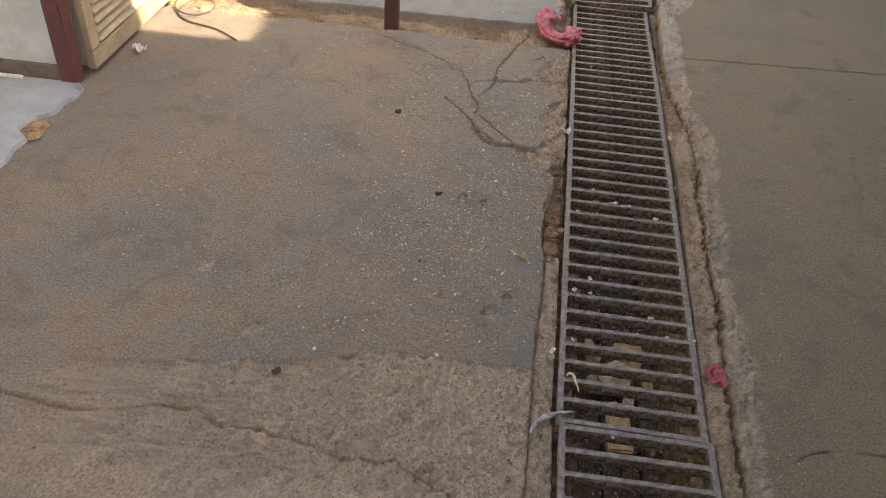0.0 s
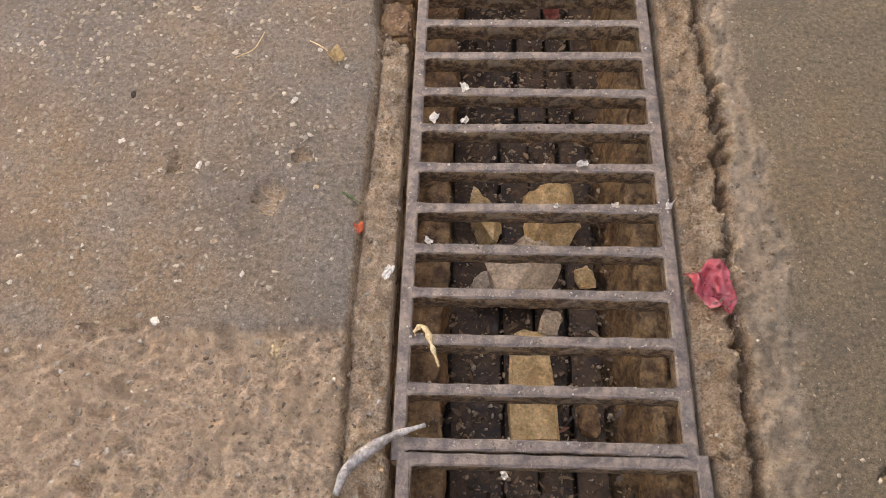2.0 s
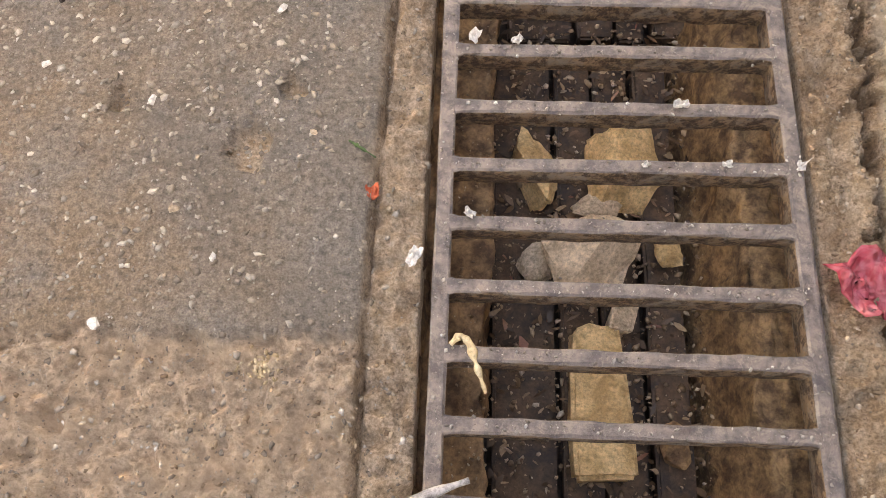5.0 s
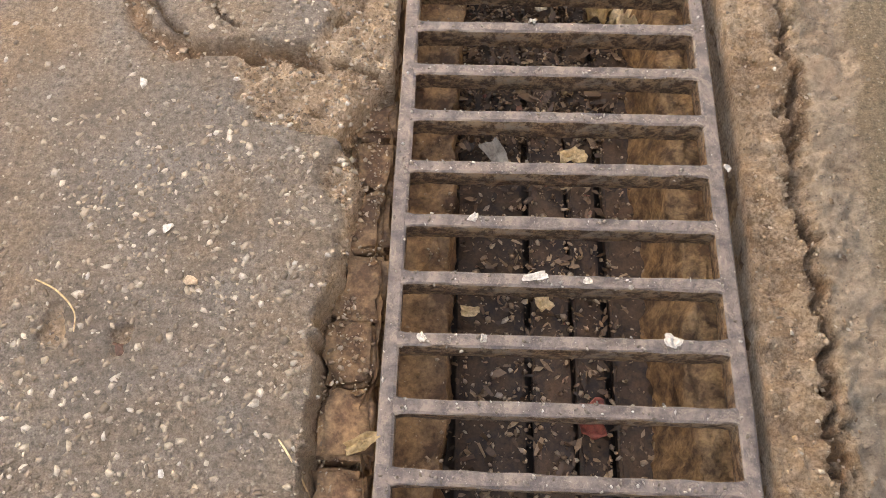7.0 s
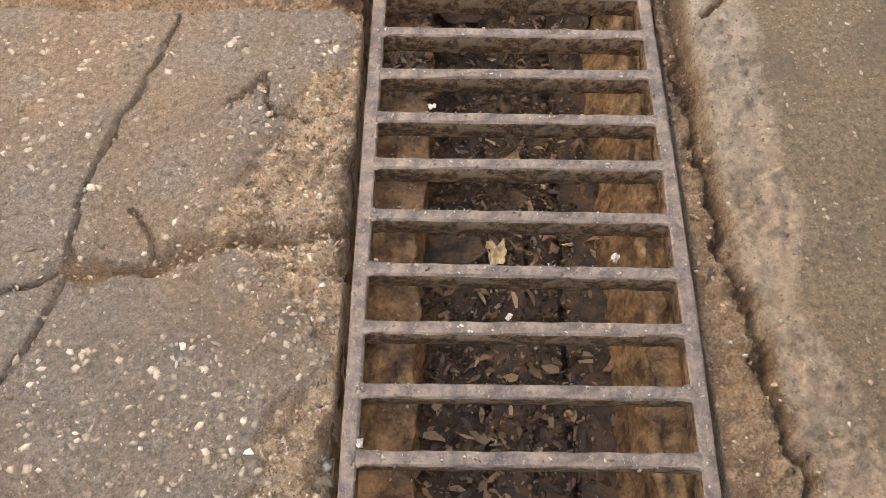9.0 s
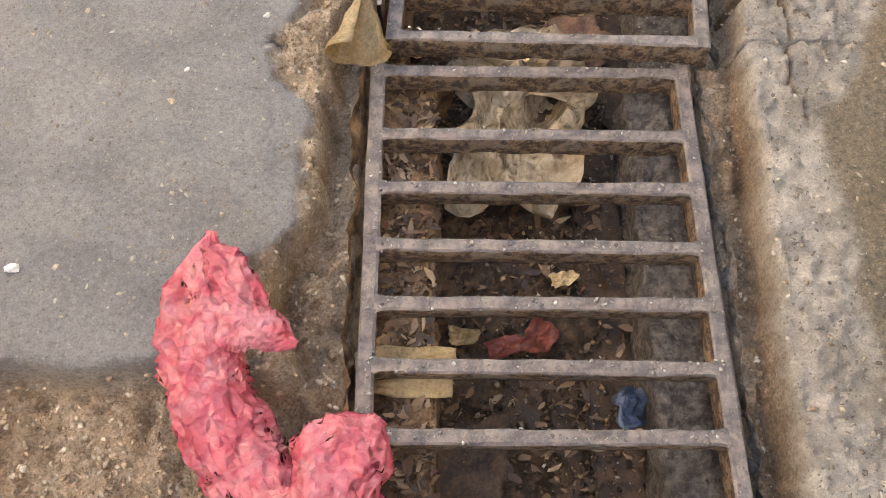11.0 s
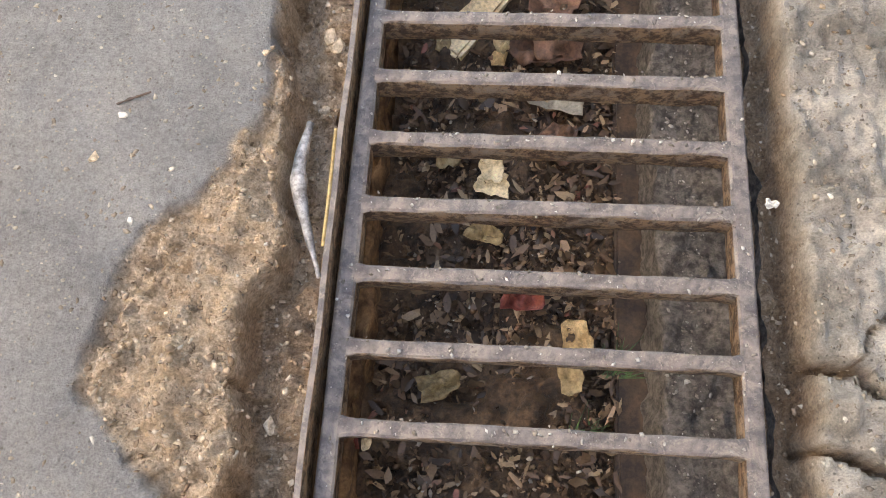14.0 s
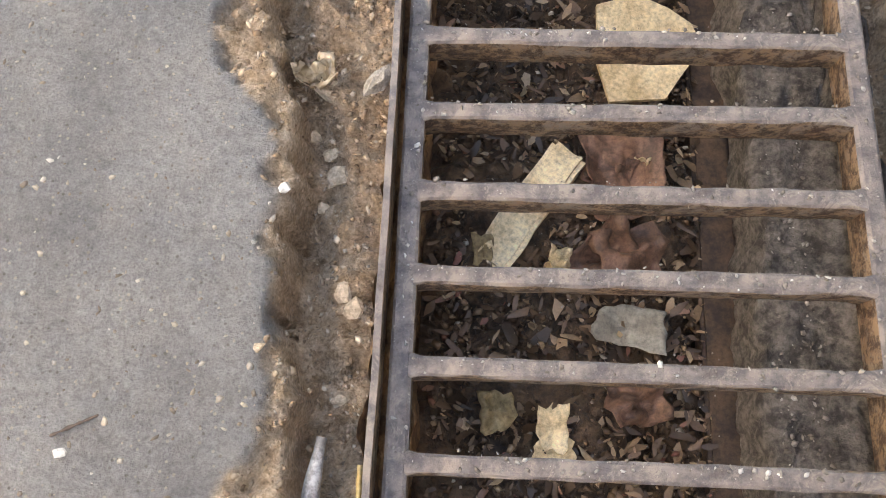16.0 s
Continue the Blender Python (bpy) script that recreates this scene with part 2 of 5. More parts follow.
# where the level drops towards the rail, and where the smooth surface ends
drop_l = curve([(-3, -.02), (.74, -.022), (.80, -.086), (1.02, -.080), (1.12, -.072), (1.18, -.056), (1.24, -.06), (1.30, -.076), (1.36, -.046), (1.42, .0), (1.72, .002), (1.76, -.03), (1.84, -.022),
                (1.87, .0), (1.98, .002), (2.02, -.022), (2.2, -.02), (2.24, .005), (2.42, .004), (2.5, -.04), (2.72, -.06), (2.84, -.092), (2.93, -.046), (3.05, -.042),
                (3.12, -.040), (3.2, -.030), (3.29, -.008), (3.4, -.003), (3.52, -.002), (3.57, .002), (3.65, -.006), (3.72, -.009), (3.8, -.018), (3.86, -.012),
                (3.9, .015), (3.93, .03), (4.0, .03), (4.09, .016), (4.2, .019), (4.35, .024), (4.5, .0), (5, .05), (7, .2)])
smooth_l = curve([(-3, -.09), (.19, -.09), (.75, -.074), (.8, -.086), (1.29, -.078), (1.325, -.19), (1.38, -.21), (1.43, -.22), (1.46, -.13), (1.52, -.105), (1.56, -.115), (1.64, -.13), (1.73, -.12),
                  (1.76, -.088), (1.82, -.105), (1.86, -.06), (1.9, -.015), (2.0, -.06), (2.08, -.16), (2.3, -.10), (2.36, -.02), (2.45, -.02), (2.76, -.11), (2.85, -.105), (2.93, -.056),
                  (3.05, -.055), (3.09, -.105), (3.16, -.093), (3.21, -.079), (3.26, -.048), (3.34, -.034), (3.48, -.042), (3.57, -.054), (3.67, -.062), (3.72, -.095), (3.78, -.156),
                  (3.82, -.152), (3.89, -.122), (3.94, -.108), (3.98, -.072), (4.02, -.018), (4.08, .002), (4.2, .012), (4.29, .016), (4.36, .016), (4.41, -.02), (4.48, -.055), (5, -.05), (7, .1)])

CRACKS = [  # half width, depth, line
    (0.0016, 0.016, [(-.406, 1.679), (-.371, 1.639), (-.326, 1.585), (-.289, 1.532), (-.239, 1.474)]),
    (0.0035, 0.018, [(-.56, 1.80), (-.501, 1.716), (-.451, 1.654), (-.405, 1.563), (-.369, 1.52), (-.317, 1.466), (-.299, 1.438)]),
    (0.020, 0.016, [(-.405, 1.548), (-.392, 1.505), (-.35, 1.458), (-.312, 1.437)]),
    (0.011, 0.022, [(-.299, 1.438), (-.235, 1.44), (-.163, 1.438), (-.098, 1.421), (-.05, 1.405)]),
    (0.0010, 0.014, [(-.42, 1.672), (-.412, 1.739), (-.448, 1.844), (-.477, 1.949), (-.517, 2.062), (-.62, 2.16), (-.75, 2.26), (-1.02, 2.396)]),
    (0.013, 0.020, [(-.02, 2.09), (-.073, 2.075), (-.152, 2.068), (-.213, 2.043), (-.251, 2.029), (-.343, 2.019)]),
    (0.0012, 0.014, [(-.343, 2.019), (-.369, 1.94), (-.388, 1.895), (-.42, 1.84)]),
    (0.0014, 0.014, [(-.343, 2.019), (-.438, 1.986), (-.481, 1.931)]),
    (0.0016, 0.016, [(-.343, 2.019), (-.35, 2.063), (-.359, 2.123), (-.33, 2.22), (-.293, 2.35), (-.26, 2.48)]),
    (0.0010, 0.012, [(-.253, 2.048), (-.281, 2.113)]),
    (0.0020, 0.014, [(-.174, 2.28), (-.138, 2.32), (-.115, 2.26), (-.09, 2.268), (.0, 2.245)]),
    (0.0010, 0.012, [(-.10, 1.50), (-.062, 1.545), (-.03, 1.56)]),
    (0.0025, 0.016, [(-.09, -.26), (-.088, .2), (-.075, .55), (-.07, .78)]),
    (0.0040, 0.010, [(-1.80, -.14), (-1.45, -.17), (-1.33, -.183), (-1.039, -.11), (-.923, -.166), (-.801, -.154), (-.601, -.205), (-.435, -.203), (-.291, -.275), (-.2, -.40)]),
]


def height_left(X, Y):
    wob = 0.020 * fbm(X, Y, 16, 4, 3) + 0.010 * fbm(X, Y, 70, 3, 5)
    dl = drop_l(Y) + wob * np.where(Y > 0.75, 1.0, 0.1)
    sl = smooth_l(Y) + 0.035 * fbm(X, Y, 12, 4, 11) * np.where((Y > 0.78), 1.0, 0.06) + 0.020 * fbm(X, Y, 45, 3, 12) * np.where(Y > 0.78, 1.0, 0.1)
    down = step(-0.003, 0.006, X - dl)                       # into the channel beside the rail
    gully = step(2.455, 2.49, Y + 0.035 * fbm(X, Y, 9, 4, 21)) * (1 - step(2.71, 2.735, Y + 0.022 * fbm(X, Y, 11, 4, 22)))
    gully = gully * step(0.02, -0.04, X)
    low = np.maximum(down, gully)
    earth = np.maximum(step(-0.010, 0.006, X - sl) * np.where(Y < 0.75, 0.92, 1.0), low)
    rough_fore = step(0.186, 0.168, Y + 0.03 * (X + 0.09) + 0.25 * np.maximum(0, -X - 0.40) + 0.05 * fbm(X, Y, 6, 5, 31) + 0.012 * fbm(X, Y, 60, 2, 33)) * step(-1.55, -1.1, X + 0.3 * fbm(X, Y, 3, 3, 32))
    holes = 0.0 * X
    for hx, hy, r in ((-.233, .415, .030), (-.19, .50, .014), (-.40, .48, .014), (-.315, 1.01, .02), (-.57, -.209, .05), (-.80, -.154, .045), (-.43, -.05, .022), (-.952, .218, .03), (-1.185, .462, .025), (-.395, 1.026, .018), (-1.05, -.11, .03), (-.34, -.24, .04)):
        holes = np.maximum(holes, step(r, r * 0.55, np.hypot(X - hx, (Y - hy) * 0.8) + 0.02 * fbm(X, Y, 45, 3, 40)))
    crack, crackm = 0.0 * X, 0.0 * X
    for w, d, pts in CRACKS:
        j = 0.003 if pts[0][0] == -.09 else 0.014
        dist = line_dist(X + j * fbm(X, Y, 28, 4, 51) + 0.35 * j * fbm(X, Y, 95, 2, 54), Y + j * fbm(X, Y, 28, 4, 52) + 0.35 * j * fbm(X, Y, 95, 2, 55), pts)
        ww = w * (1.0 + 1.1 * fbm(X, Y, 15, 3, 53))
        c = step(ww + 0.0030, ww * 0.4, dist)
        crack = np.maximum(crack, c * d)
        crackm = np.maximum(crackm, c)
    rough_amt = np.clip(earth + 0.9 * rough_fore, 0, 1)
    z = 0.004 * fbm(X, Y, 2.2, 3, 61) + 0.0014 * fbm(X, Y, 40, 3, 62)
    z = z - 0.008 * rough_fore - 0.011 * earth * (1 - low)
    U, V = 0.82 * X + 0.57 * Y, 0.82 * Y - 0.57 * X
    z = z + rough_amt * (0.017 * fbm(U, V, 31, 5, 63) + 0.018 * fbm(V + 0.4 * U, U, 83, 3, 64))
    foot = step(-0.004, 0.010, X - dl) * step(0.050, 0.014, X - dl)
    z = z - 0.018 * foot * step(2.3, 2.6, Y)
    depth = np.where(Y > 2.42, 0.058, np.where(Y < 1.4, 0.080, 0.045))
    z = z - low * (depth + 0.010 * fbm(X, Y, 14, 3, 65)) - holes * 0.016 - crack
    earth = np.clip(np.maximum(earth, holes) + crackm * 0.7, 0, 1)
    # damp channel bed, plus shade painted into the cracks
    damp_shade = np.clip(crackm * 0.7 + low * step(2.0, 2.6, Y) * 0.52 * (0.8 + fbm(X, Y, 7, 3, 71)), 0, 1)
    far = step(2.70, 2.74, Y)
    return z, {"earth": earth, "worn": np.clip(rough_fore * (0.9 - 0.35 * step(-0.35, -0.9, X + 0.2 * fbm(X, Y, 3, 3, 34))), 0, 1), "damp_shade": damp_shade, "far": far}


rut_r = curve([(-3, .485), (.0, .490), (.17, .494), (.4, .508), (.56, .520), (.71, .514), (.96, .523), (1.22, .526), (1.4, .540), (1.69, .548), (1.79, .533), (1.975, .500), (2.15, .485), (2.5, .478),
               (2.7, .485), (2.82, .487), (3.03, .500), (3.2, .505), (3.25, .500), (3.4, .512), (3.53, .530), (3.7, .552), (3.85, .566), (4.05, .575), (4.25, .590), (5, .65), (7, .8)])
gap_r = curve([(-3, .010), (.3, .008), (.5, .010), (.8, .014), (1.05, .019), (1.25, .027), (1.5, .027), (1.7, .012), (1.9, .008), (3.1, .012), (7, .012)])
RIGHT_CRACKS = [  # half width, depth, line
    (.004, .012, [(.50, 2.45), (.541, 2.483), (.978, 2.51), (1.598, 2.543), (4, 2.56)]),
    (.001, .006, [(1.367, 2.382), (1.26, 1.9), (1.187, 1.565), (1.167, 1.313)]),
    (.001, .006, [(1.41, 3.331), (1.398, 2.929), (1.379, 2.542)]),
    (.0010, .008, [(.64, -.03), (.651, -.016), (.69, .012), (.727, .02)]),
    (.0010, .008, [(.799, .038), (.84, .03), (.886, .034), (.95, .05)]),
    (.0060, .040, [(.495, 3.235), (.532, 3.243), (.549, 3.285), (.555, 3.34), (.562, 3.395), (.546, 3.432), (.512, 3.414)]),
    (.0070, .042, [(.546, 3.432), (.575, 3.460), (.600, 3.505), (.609, 3.56), (.600, 3.625), (.572, 3.655), (.540, 3.650)]),
    (.0045, .036, [(.600, 3.625), (.618, 3.655), (.612, 3.690), (.585, 3.706), (.550, 3.712)]),
    (.0050, .036, [(.565, 3.795), (.598, 3.792), (.624, 3.755), (.630, 3.705), (.612, 3.690)]),
    (.0012, .012, [(.598, 3.792), (.64, 3.84), (.70, 3.83), (.76, 3.87)]),
    (.0012, .012, [(.630, 3.705), (.66, 3.66), (.72, 3.65)]),
    (.0012, .010, [(.56, 3.05), (.553, 3.12), (.57, 3.2), (.565, 3.26)]),
]


def height_right(X, Y):
    deep = step(2.0, 2.7, Y)
    wob = (0.008 * fbm(X, Y, 13, 4, 103) + 0.012 * fbm(X, Y, 55, 4, 105)) * (1 - 0.5 * deep)
    e = rut_r(Y) + wob
    slab = step(-0.005, 0.005, X - e)
    z = 0.003 * fbm(X, Y, 2.5, 3, 161) + 0.001 * fbm(X, Y, 40, 3, 162)
    rutz = -0.010 - 0.036 * deep - 0.010 * step(1.6, 1.9, Y)
    z = z + (1 - slab) * (rutz + 0.016 * fbm(X, Y, 15, 4, 163) + 0.014 * fbm(X, Y, 70, 3, 164))
    groove = step(0.010, 0.002, np.abs(X - e + 0.016 + 0.010 * fbm(X, Y, 12, 4, 166) + 0.016 * fbm(X, Y, 60, 3, 178))) * (1 - deep)
    z = z - groove * 0.028
    ridge = step(0.05, 0.03, np.abs(X - e + 0.010)) * (1 - deep) * (1 - slab)
    z = z + ridge * 0.006
    wide = 0.065 + 0.13 * step(3.0, 3.3, Y)
    band = step(0.012, -0.012, X - e - wide + 0.05 * fbm(X, Y, 7, 4, 167) - 0.03 * deep * (0.5 + fbm(X, Y, 4, 3, 177))) * slab
    z = z + band * (0.011 * fbm(X, Y, 40, 4, 165) + 0.012 * fbm(X, Y, 90, 3, 176) - 0.003)
    joint, jz = 0.0 * X, 0.0 * X
    for w, d, pts in RIGHT_CRACKS:
        dist = line_dist(X + 0.012 * fbm(X, Y, 24, 4, 168), Y + 0.012 * fbm(X, Y, 24, 4, 169), pts)
        c = step(w + 0.0022, w * 0.7, dist)
        joint, jz = np.maximum(joint, c), np.maximum(jz, c * d)
    z = z - jz * np.where(X > e - 0.01, 1.0, 0.2)
    foot = step(-0.030, -0.008, X - e) * (1 - slab) * deep
    z = z - 0.012 * foot
    earth = np.clip((1 - slab) + joint * 0.5, 0, 1)
    # damp rut, plus shade painted along the slab foot, groove and cracks
    damp_shade = np.clip((1 - slab) * deep * 0.60 * (0.9 + fbm(X, Y, 8, 3, 174)) + (1 - slab) * (1 - deep) * 0.38 * np.clip(0.8 + 1.6 * fbm(X, Y, 10, 4, 179), 0, 1.6) + (1 - slab) * (1 - deep) * 0.3 * step(1.55, 1.9, Y) + foot * 0.35 + groove * 0.75 + joint * 0.95, 0, 1)
    far = np.clip(band * (0.36 + 0.64 * deep), 0, 1)
    worn = np.clip(0.5 * band * (1 - deep) * (0.8 + fbm(X, Y, 12, 3, 175)), 0, 1)
    return z, {"earth": earth, "worn": worn, "damp_shade": damp_shade, "far": far}


fine_y = np.concatenate([np.linspace(-8, -1.2, 60), np.arange(-1.15, -0.3, 0.02), np.arange(-0.3, 4.6, 0.0048), np.linspace(4.61, 12, 95)])
off_l = -np.concatenate([[0.0], np.arange(0.001, 0.64, 0.0044), np.arange(0.65, 1.0, 0.012), np.arange(1.02, 2.6, 0.03), np.linspace(2.8, 9, 24)])[::-1]
off_r = np.concatenate([[0.0], np.arange(0.001, 0.34, 0.0046), np.arange(0.35, 0.8, 0.012), np.arange(0.82, 2.0, 0.04), np.linspace(2.2, 8, 24)])
ground_left = tagged(sheet("ground", lambda y: rail_l(y) - 0.012 + off_l, fine_y, height_left, GROUND_L, -1),
                     "worn concrete floor, cracked and eroded to sand beside the drain", "ground", kind="structure")
ground_right = tagged(sheet("pavement", lambda y: rail_r(y) + gap_r(y) + off_r, fine_y, height_right, GROUND_R, 0),
                      "brown concrete slab with a sandy rut along the drain", "ground", kind="structure")


# ---- the trench ----
def trench_wall(name, inner, y0, y1, z0, z1, seed, material, label, side, toe=0.0):
    """A rough ledge of masonry along one side of the trench: top, inner face and the face up to the ground."""
    ys = np.arange(y0, y1, 0.007)
    ts = np.linspace(0, 1, 40)
    rows = []
    for y in ys:
        a, b = inner(y)
        x = np.interp(ts, [0, 0.35, 0.8, 1.0], [a - side * toe, a, b, b])
        z = np.interp(ts, [0, 0.35, 0.8, 1.0], [z0, z1, z1, -0.036])
        rows.append((x, z))
    X, Z = np.stack([r[0] for r in rows]), np.stack([r[1] for r in rows])
    Y = np.repeat(ys[:, None], X.shape[1], 1)
    U = np.repeat(ts[None, :], len(ys), 0)
    X = X + 0.014 * fbm(Y, U * 0.3, 20, 4, seed) + 0.007 * fbm(Y, U * 0.3, 75, 2, seed + 4)
    Z = Z + (0.014 * fbm(Y, U * 0.3, 22, 4, seed + 9) + 0.009 * fbm(Y, U * 0.3, 75, 2, seed + 5)) * np.where(U > 0.9, 0.0, 1.0)
    n, m = X.shape
    co = np.stack([X, Y, Z], -1).reshape(-1, 3)
    i = (np.arange(n - 1)[:, None] * m + np.arange(m - 1)[None, :]).ravel()
    me = bpy.data.meshes.new(name)
    f = np.stack([i, i + 1, i + m + 1, i + m], -1)
    me.from_pydata(co.tolist(), [], (f if side > 0 else f[:, ::-1]).tolist())
    me.polygons.foreach_set("use_smooth", [True] * len(me.polygons))
    me.materials.append(material)
    return tagged(new(name, me), label, "drain wall", kind="structure")


trench_wall("wall_west", lambda y: (rail_l(y) + np.interp(y, (0, 1.4, 3), (.060, .076, .090)), rail_l(y) - 0.014), -2.0, 3.17, -0.27, -0.085, 201, LEDGE, "sandy brown masonry ledge inside the drain", -1)
trench_wall("wall_west_far", lambda y: (rail_l(y) + 0.02, rail_l(y) - 0.014), 3.16, 6.0, -0.27, -0.13, 202, LEDGE, "dirty brown masonry side of the drain", -1)
trench_wall("wall_east", lambda y: (rail_r(y) - 0.044, rail_r(y) + gap_r(y) + 0.004), -2.0, 2.56, -0.27, -0.082, 203, SANDSTONE, "crumbling sandy ledge inside the drain", 1, .045)
trench_wall("wall_east_end", lambda y: (rail_r(y) - 0.070, rail_r(y) + gap_r(y) + 0.004), 2.55, 3.17, -0.27, -0.095, 205, GREY_LEDGE, "grey crumbling ledge inside the drain", 1)
trench_wall("wall_east_far", lambda y: (rail_r(y) - 0.070, rail_r(y) + 0.016), 3.16, 6.0, -0.27, -0.11, 204, GREY_LEDGE, "grey-brown crumbling ledge inside the drain", 1)
bm = bmesh.new()
box(bm, -0.3, 1.4, -8.0, 12.0, -0.32, -0.262)
tagged(part("drain_floor", bm, MUD), "dark wet mud at the bottom of the drain", "drain floor", kind="structure")


# ---- gratings ----
def bar_mesh(length, w, d, seed, name, sag=None):
    """A flat bar on edge along x, worn round on top, top at z 0."""
    prof = [(-w * 0.36, -d), (-w / 2, -d * 0.5), (-w / 2, -0.0022), (-w * 0.36, 0.0), (w * 0.36, 0.0), (w / 2, -0.0022), (w / 2, -d * 0.5), (w * 0.36, -d)]
    n = 36
    vs, fs = [], []
    for i in range(n + 1):
        x = length * i / n
        weld = 1 + (0.32 * (math.exp(-x / 0.004) + math.exp(-(length - x) / 0.004)) if name == "bar" else 0.0)
        for k, (py, pz) in enumerate(prof):
            q = Vector((x * 30, k * 3.7 + seed * 5.1, seed))
            low = sag(x) if sag else 0.0
            vs.append((x, py * weld + 0.0016 * noise.noise(q), pz + low + (0.0007 if -0.5 * d < pz else 0.004) * noise.noise(q + Vector((9, 9, 9)))))
    m = len(prof)
    for i in range(n):
        for k in range(m):
            a, b = i * m + k, i * m + (k + 1) % m
            fs.append((a, b, b + m, a + m))
    fs += [tuple(range(m))[::-1], tuple(n * m + k for k in range(m))]
    me = bpy.data.meshes.new(name)
    me.from_pydata(vs, [], fs)
    me.materials.append(IRON)
    return me


def grating(origin, direction, width, rows, label, wobble, sag=None, lean=0.0, base=0.0):
    """An iron grating: two rails along its length and a bar across at each of the rows."""
    root = new("drain_grating")
    tagged(root, label, "drain grating", "iron gratings along the drain")
    length = rows[-1]
    ang = math.atan(direction)
    root.matrix_world = pose(origin[0], origin[1], base, 0, lean, -math.degrees(ang))
    rw = 0.0195
    for k, x in enumerate((rw / 2, width - rw / 2)):
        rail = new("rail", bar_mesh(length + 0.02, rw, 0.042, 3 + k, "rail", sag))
        rail.parent = root
        rail.matrix_local = pose(x, -0.01, -0.001, 0, 0, 90)
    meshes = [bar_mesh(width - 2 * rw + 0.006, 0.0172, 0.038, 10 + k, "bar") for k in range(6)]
    rnd = random.Random(wobble)
    for row in rows:
        b = new("bar", meshes[rnd.randrange(6)])
        b.parent = root
        b.matrix_local = pose(rw - 0.003, row + rnd.uniform(-0.001, 0.001), rnd.uniform(-0.002, 0.0) + (sag(row) if sag else 0.0), rnd.uniform(-3, 3), 0, rnd.uniform(-0.4, 0.4))
    return root


def bar_row(k):
    """Where bar k of the first grating lies along the drain."""
    return k * PITCH + float(np.interp(k, (0, 1, 2, 3, 4, 5, 17, 19, 22, 35, 37, 39, 39.5, 40), (.014, .014, .011, .008, .006, .0, .0, -.007, -.011, -.011, -.018, -.018, -.008, .0)))


FAR_PITCH = 0.0794
grating((-0.017, 0.0), 0.0105, 0.421, [bar_row(k) for k in range(41)], "long rusted iron drain grating with dirty cross bars", 1, lambda y: -0.034 * float(step(1.9, 3.1, y)))
grating((0.035, 3.191), 0.0745, 0.426, [k * FAR_PITCH for k in range(30)], "dirty grey iron drain grating, lying slightly askew", 2, None, -3.0, -0.024)
grating((-0.009, -0.009 - 24 * PITCH), 0.0, 0.426, [k * PITCH for k in range(25)], "iron drain grating butted against the next one", 3)

# longitudinal boards at the bottom of the trench
BOARDS = (((-1.9, 0.7), ((.060, .142, -.210), (.150, .200, -.203), (.206, .256, -.208), (.264, .312, -.197))),
          ((0.71, 3.15), ((.080, .176, -.210), (.187, .240, -.203), (.248, .288, -.208), (.299, .366, -.197))))
for (y0, y1), lines in BOARDS:
    for x0, x1, z in lines:
        bm = bmesh.new()
        box(bm, x0, x1, y0, y1, z - 0.03, z, 0.004)
        tagged(part("plank", bm, PLANK), "long dark wet plank lying along the drain", "plank", "planks in the drain")

# ---- the building corner, the post, the added roof and closing walls ----
bm = bmesh.new()
box(bm, -6.0, -2.245, 1.55, 1.72, 0.0, 3.4)
tagged(part("wall_front", bm, WHITE_PAINT), "white painted wall with a brown base", "wall", kind="structure")
bm = bmesh.new()
box(bm, -2.25, -2.175, 1.525, 1.60, 0.0, 3.4, 0.004)
tagged(part("corner_post", bm, RED_PAINT), "dark red painted steel corner post", "post", kind="structure")
bm = bmesh.new()
box(bm, -0.982, -0.912, 2.50, 2.57, -0.06, 3.4, 0.004)
tagged(part("steel_post", bm, RED_PAINT), "dark red painted steel post standing in the gully", "post")
# unseen roof added to block the sun; gaps admit sky and the sun patch
bm = bmesh.new()
for x0, x1, y0, y1 in ((-8, -2.1, -8, 10), (1.0, 2.1, -8, 10), (3.25, 8, -8, 10), (2.1, 3.25, -8, 0.95), (2.1, 3.25, 2.3, 10)):
    box(bm, x0, x1, y0, y1, 3.4, 3.5)
tagged(part("ceiling", bm, ROOF_MAT), "unseen grey roof added to block the sun, open above the drain", "roof", kind="structure")
# unseen wall, added to cut the sky light from behind
bm = bmesh.new()
box(bm, -8, 5.0, -7.2, -7.0, 0.0, 3.4)
tagged(part("wall_back", bm, WALL_PLASTER), "plain unseen wall added behind to hold back low sky light", "wall", kind="structure")
# unseen wall, added to close off light from this side
bm = bmesh.new()
box(bm, 5.0, 5.2, -8, 10, 0.0, 3.4)
tagged(part("wall_side", bm, WALL_PLASTER), "plain unseen wall added at the side to close the place", "wall", kind="structure")

# ---- things: builders ----
def island(nt, *stops):
    g = nt.nodes.new("ShaderNodeNewGeometry")
    return ramp(nt, g.outputs["Random Per Island"], *stops)


def bits_material(name, stops, rough=0.85):
    def build(nt, b):
        c = island(nt, *stops)
        c = mix(nt, 0.7, c, ramp(nt, noise_tex(nt, 300, 4, 0.7), (0.3, 0.6), (0.7, 1.2)), "MULTIPLY")
        nt.links.new(c, b.inputs["Base Color"])
        b.inputs["Roughness"].default_value = rough
    return mat(name, build)


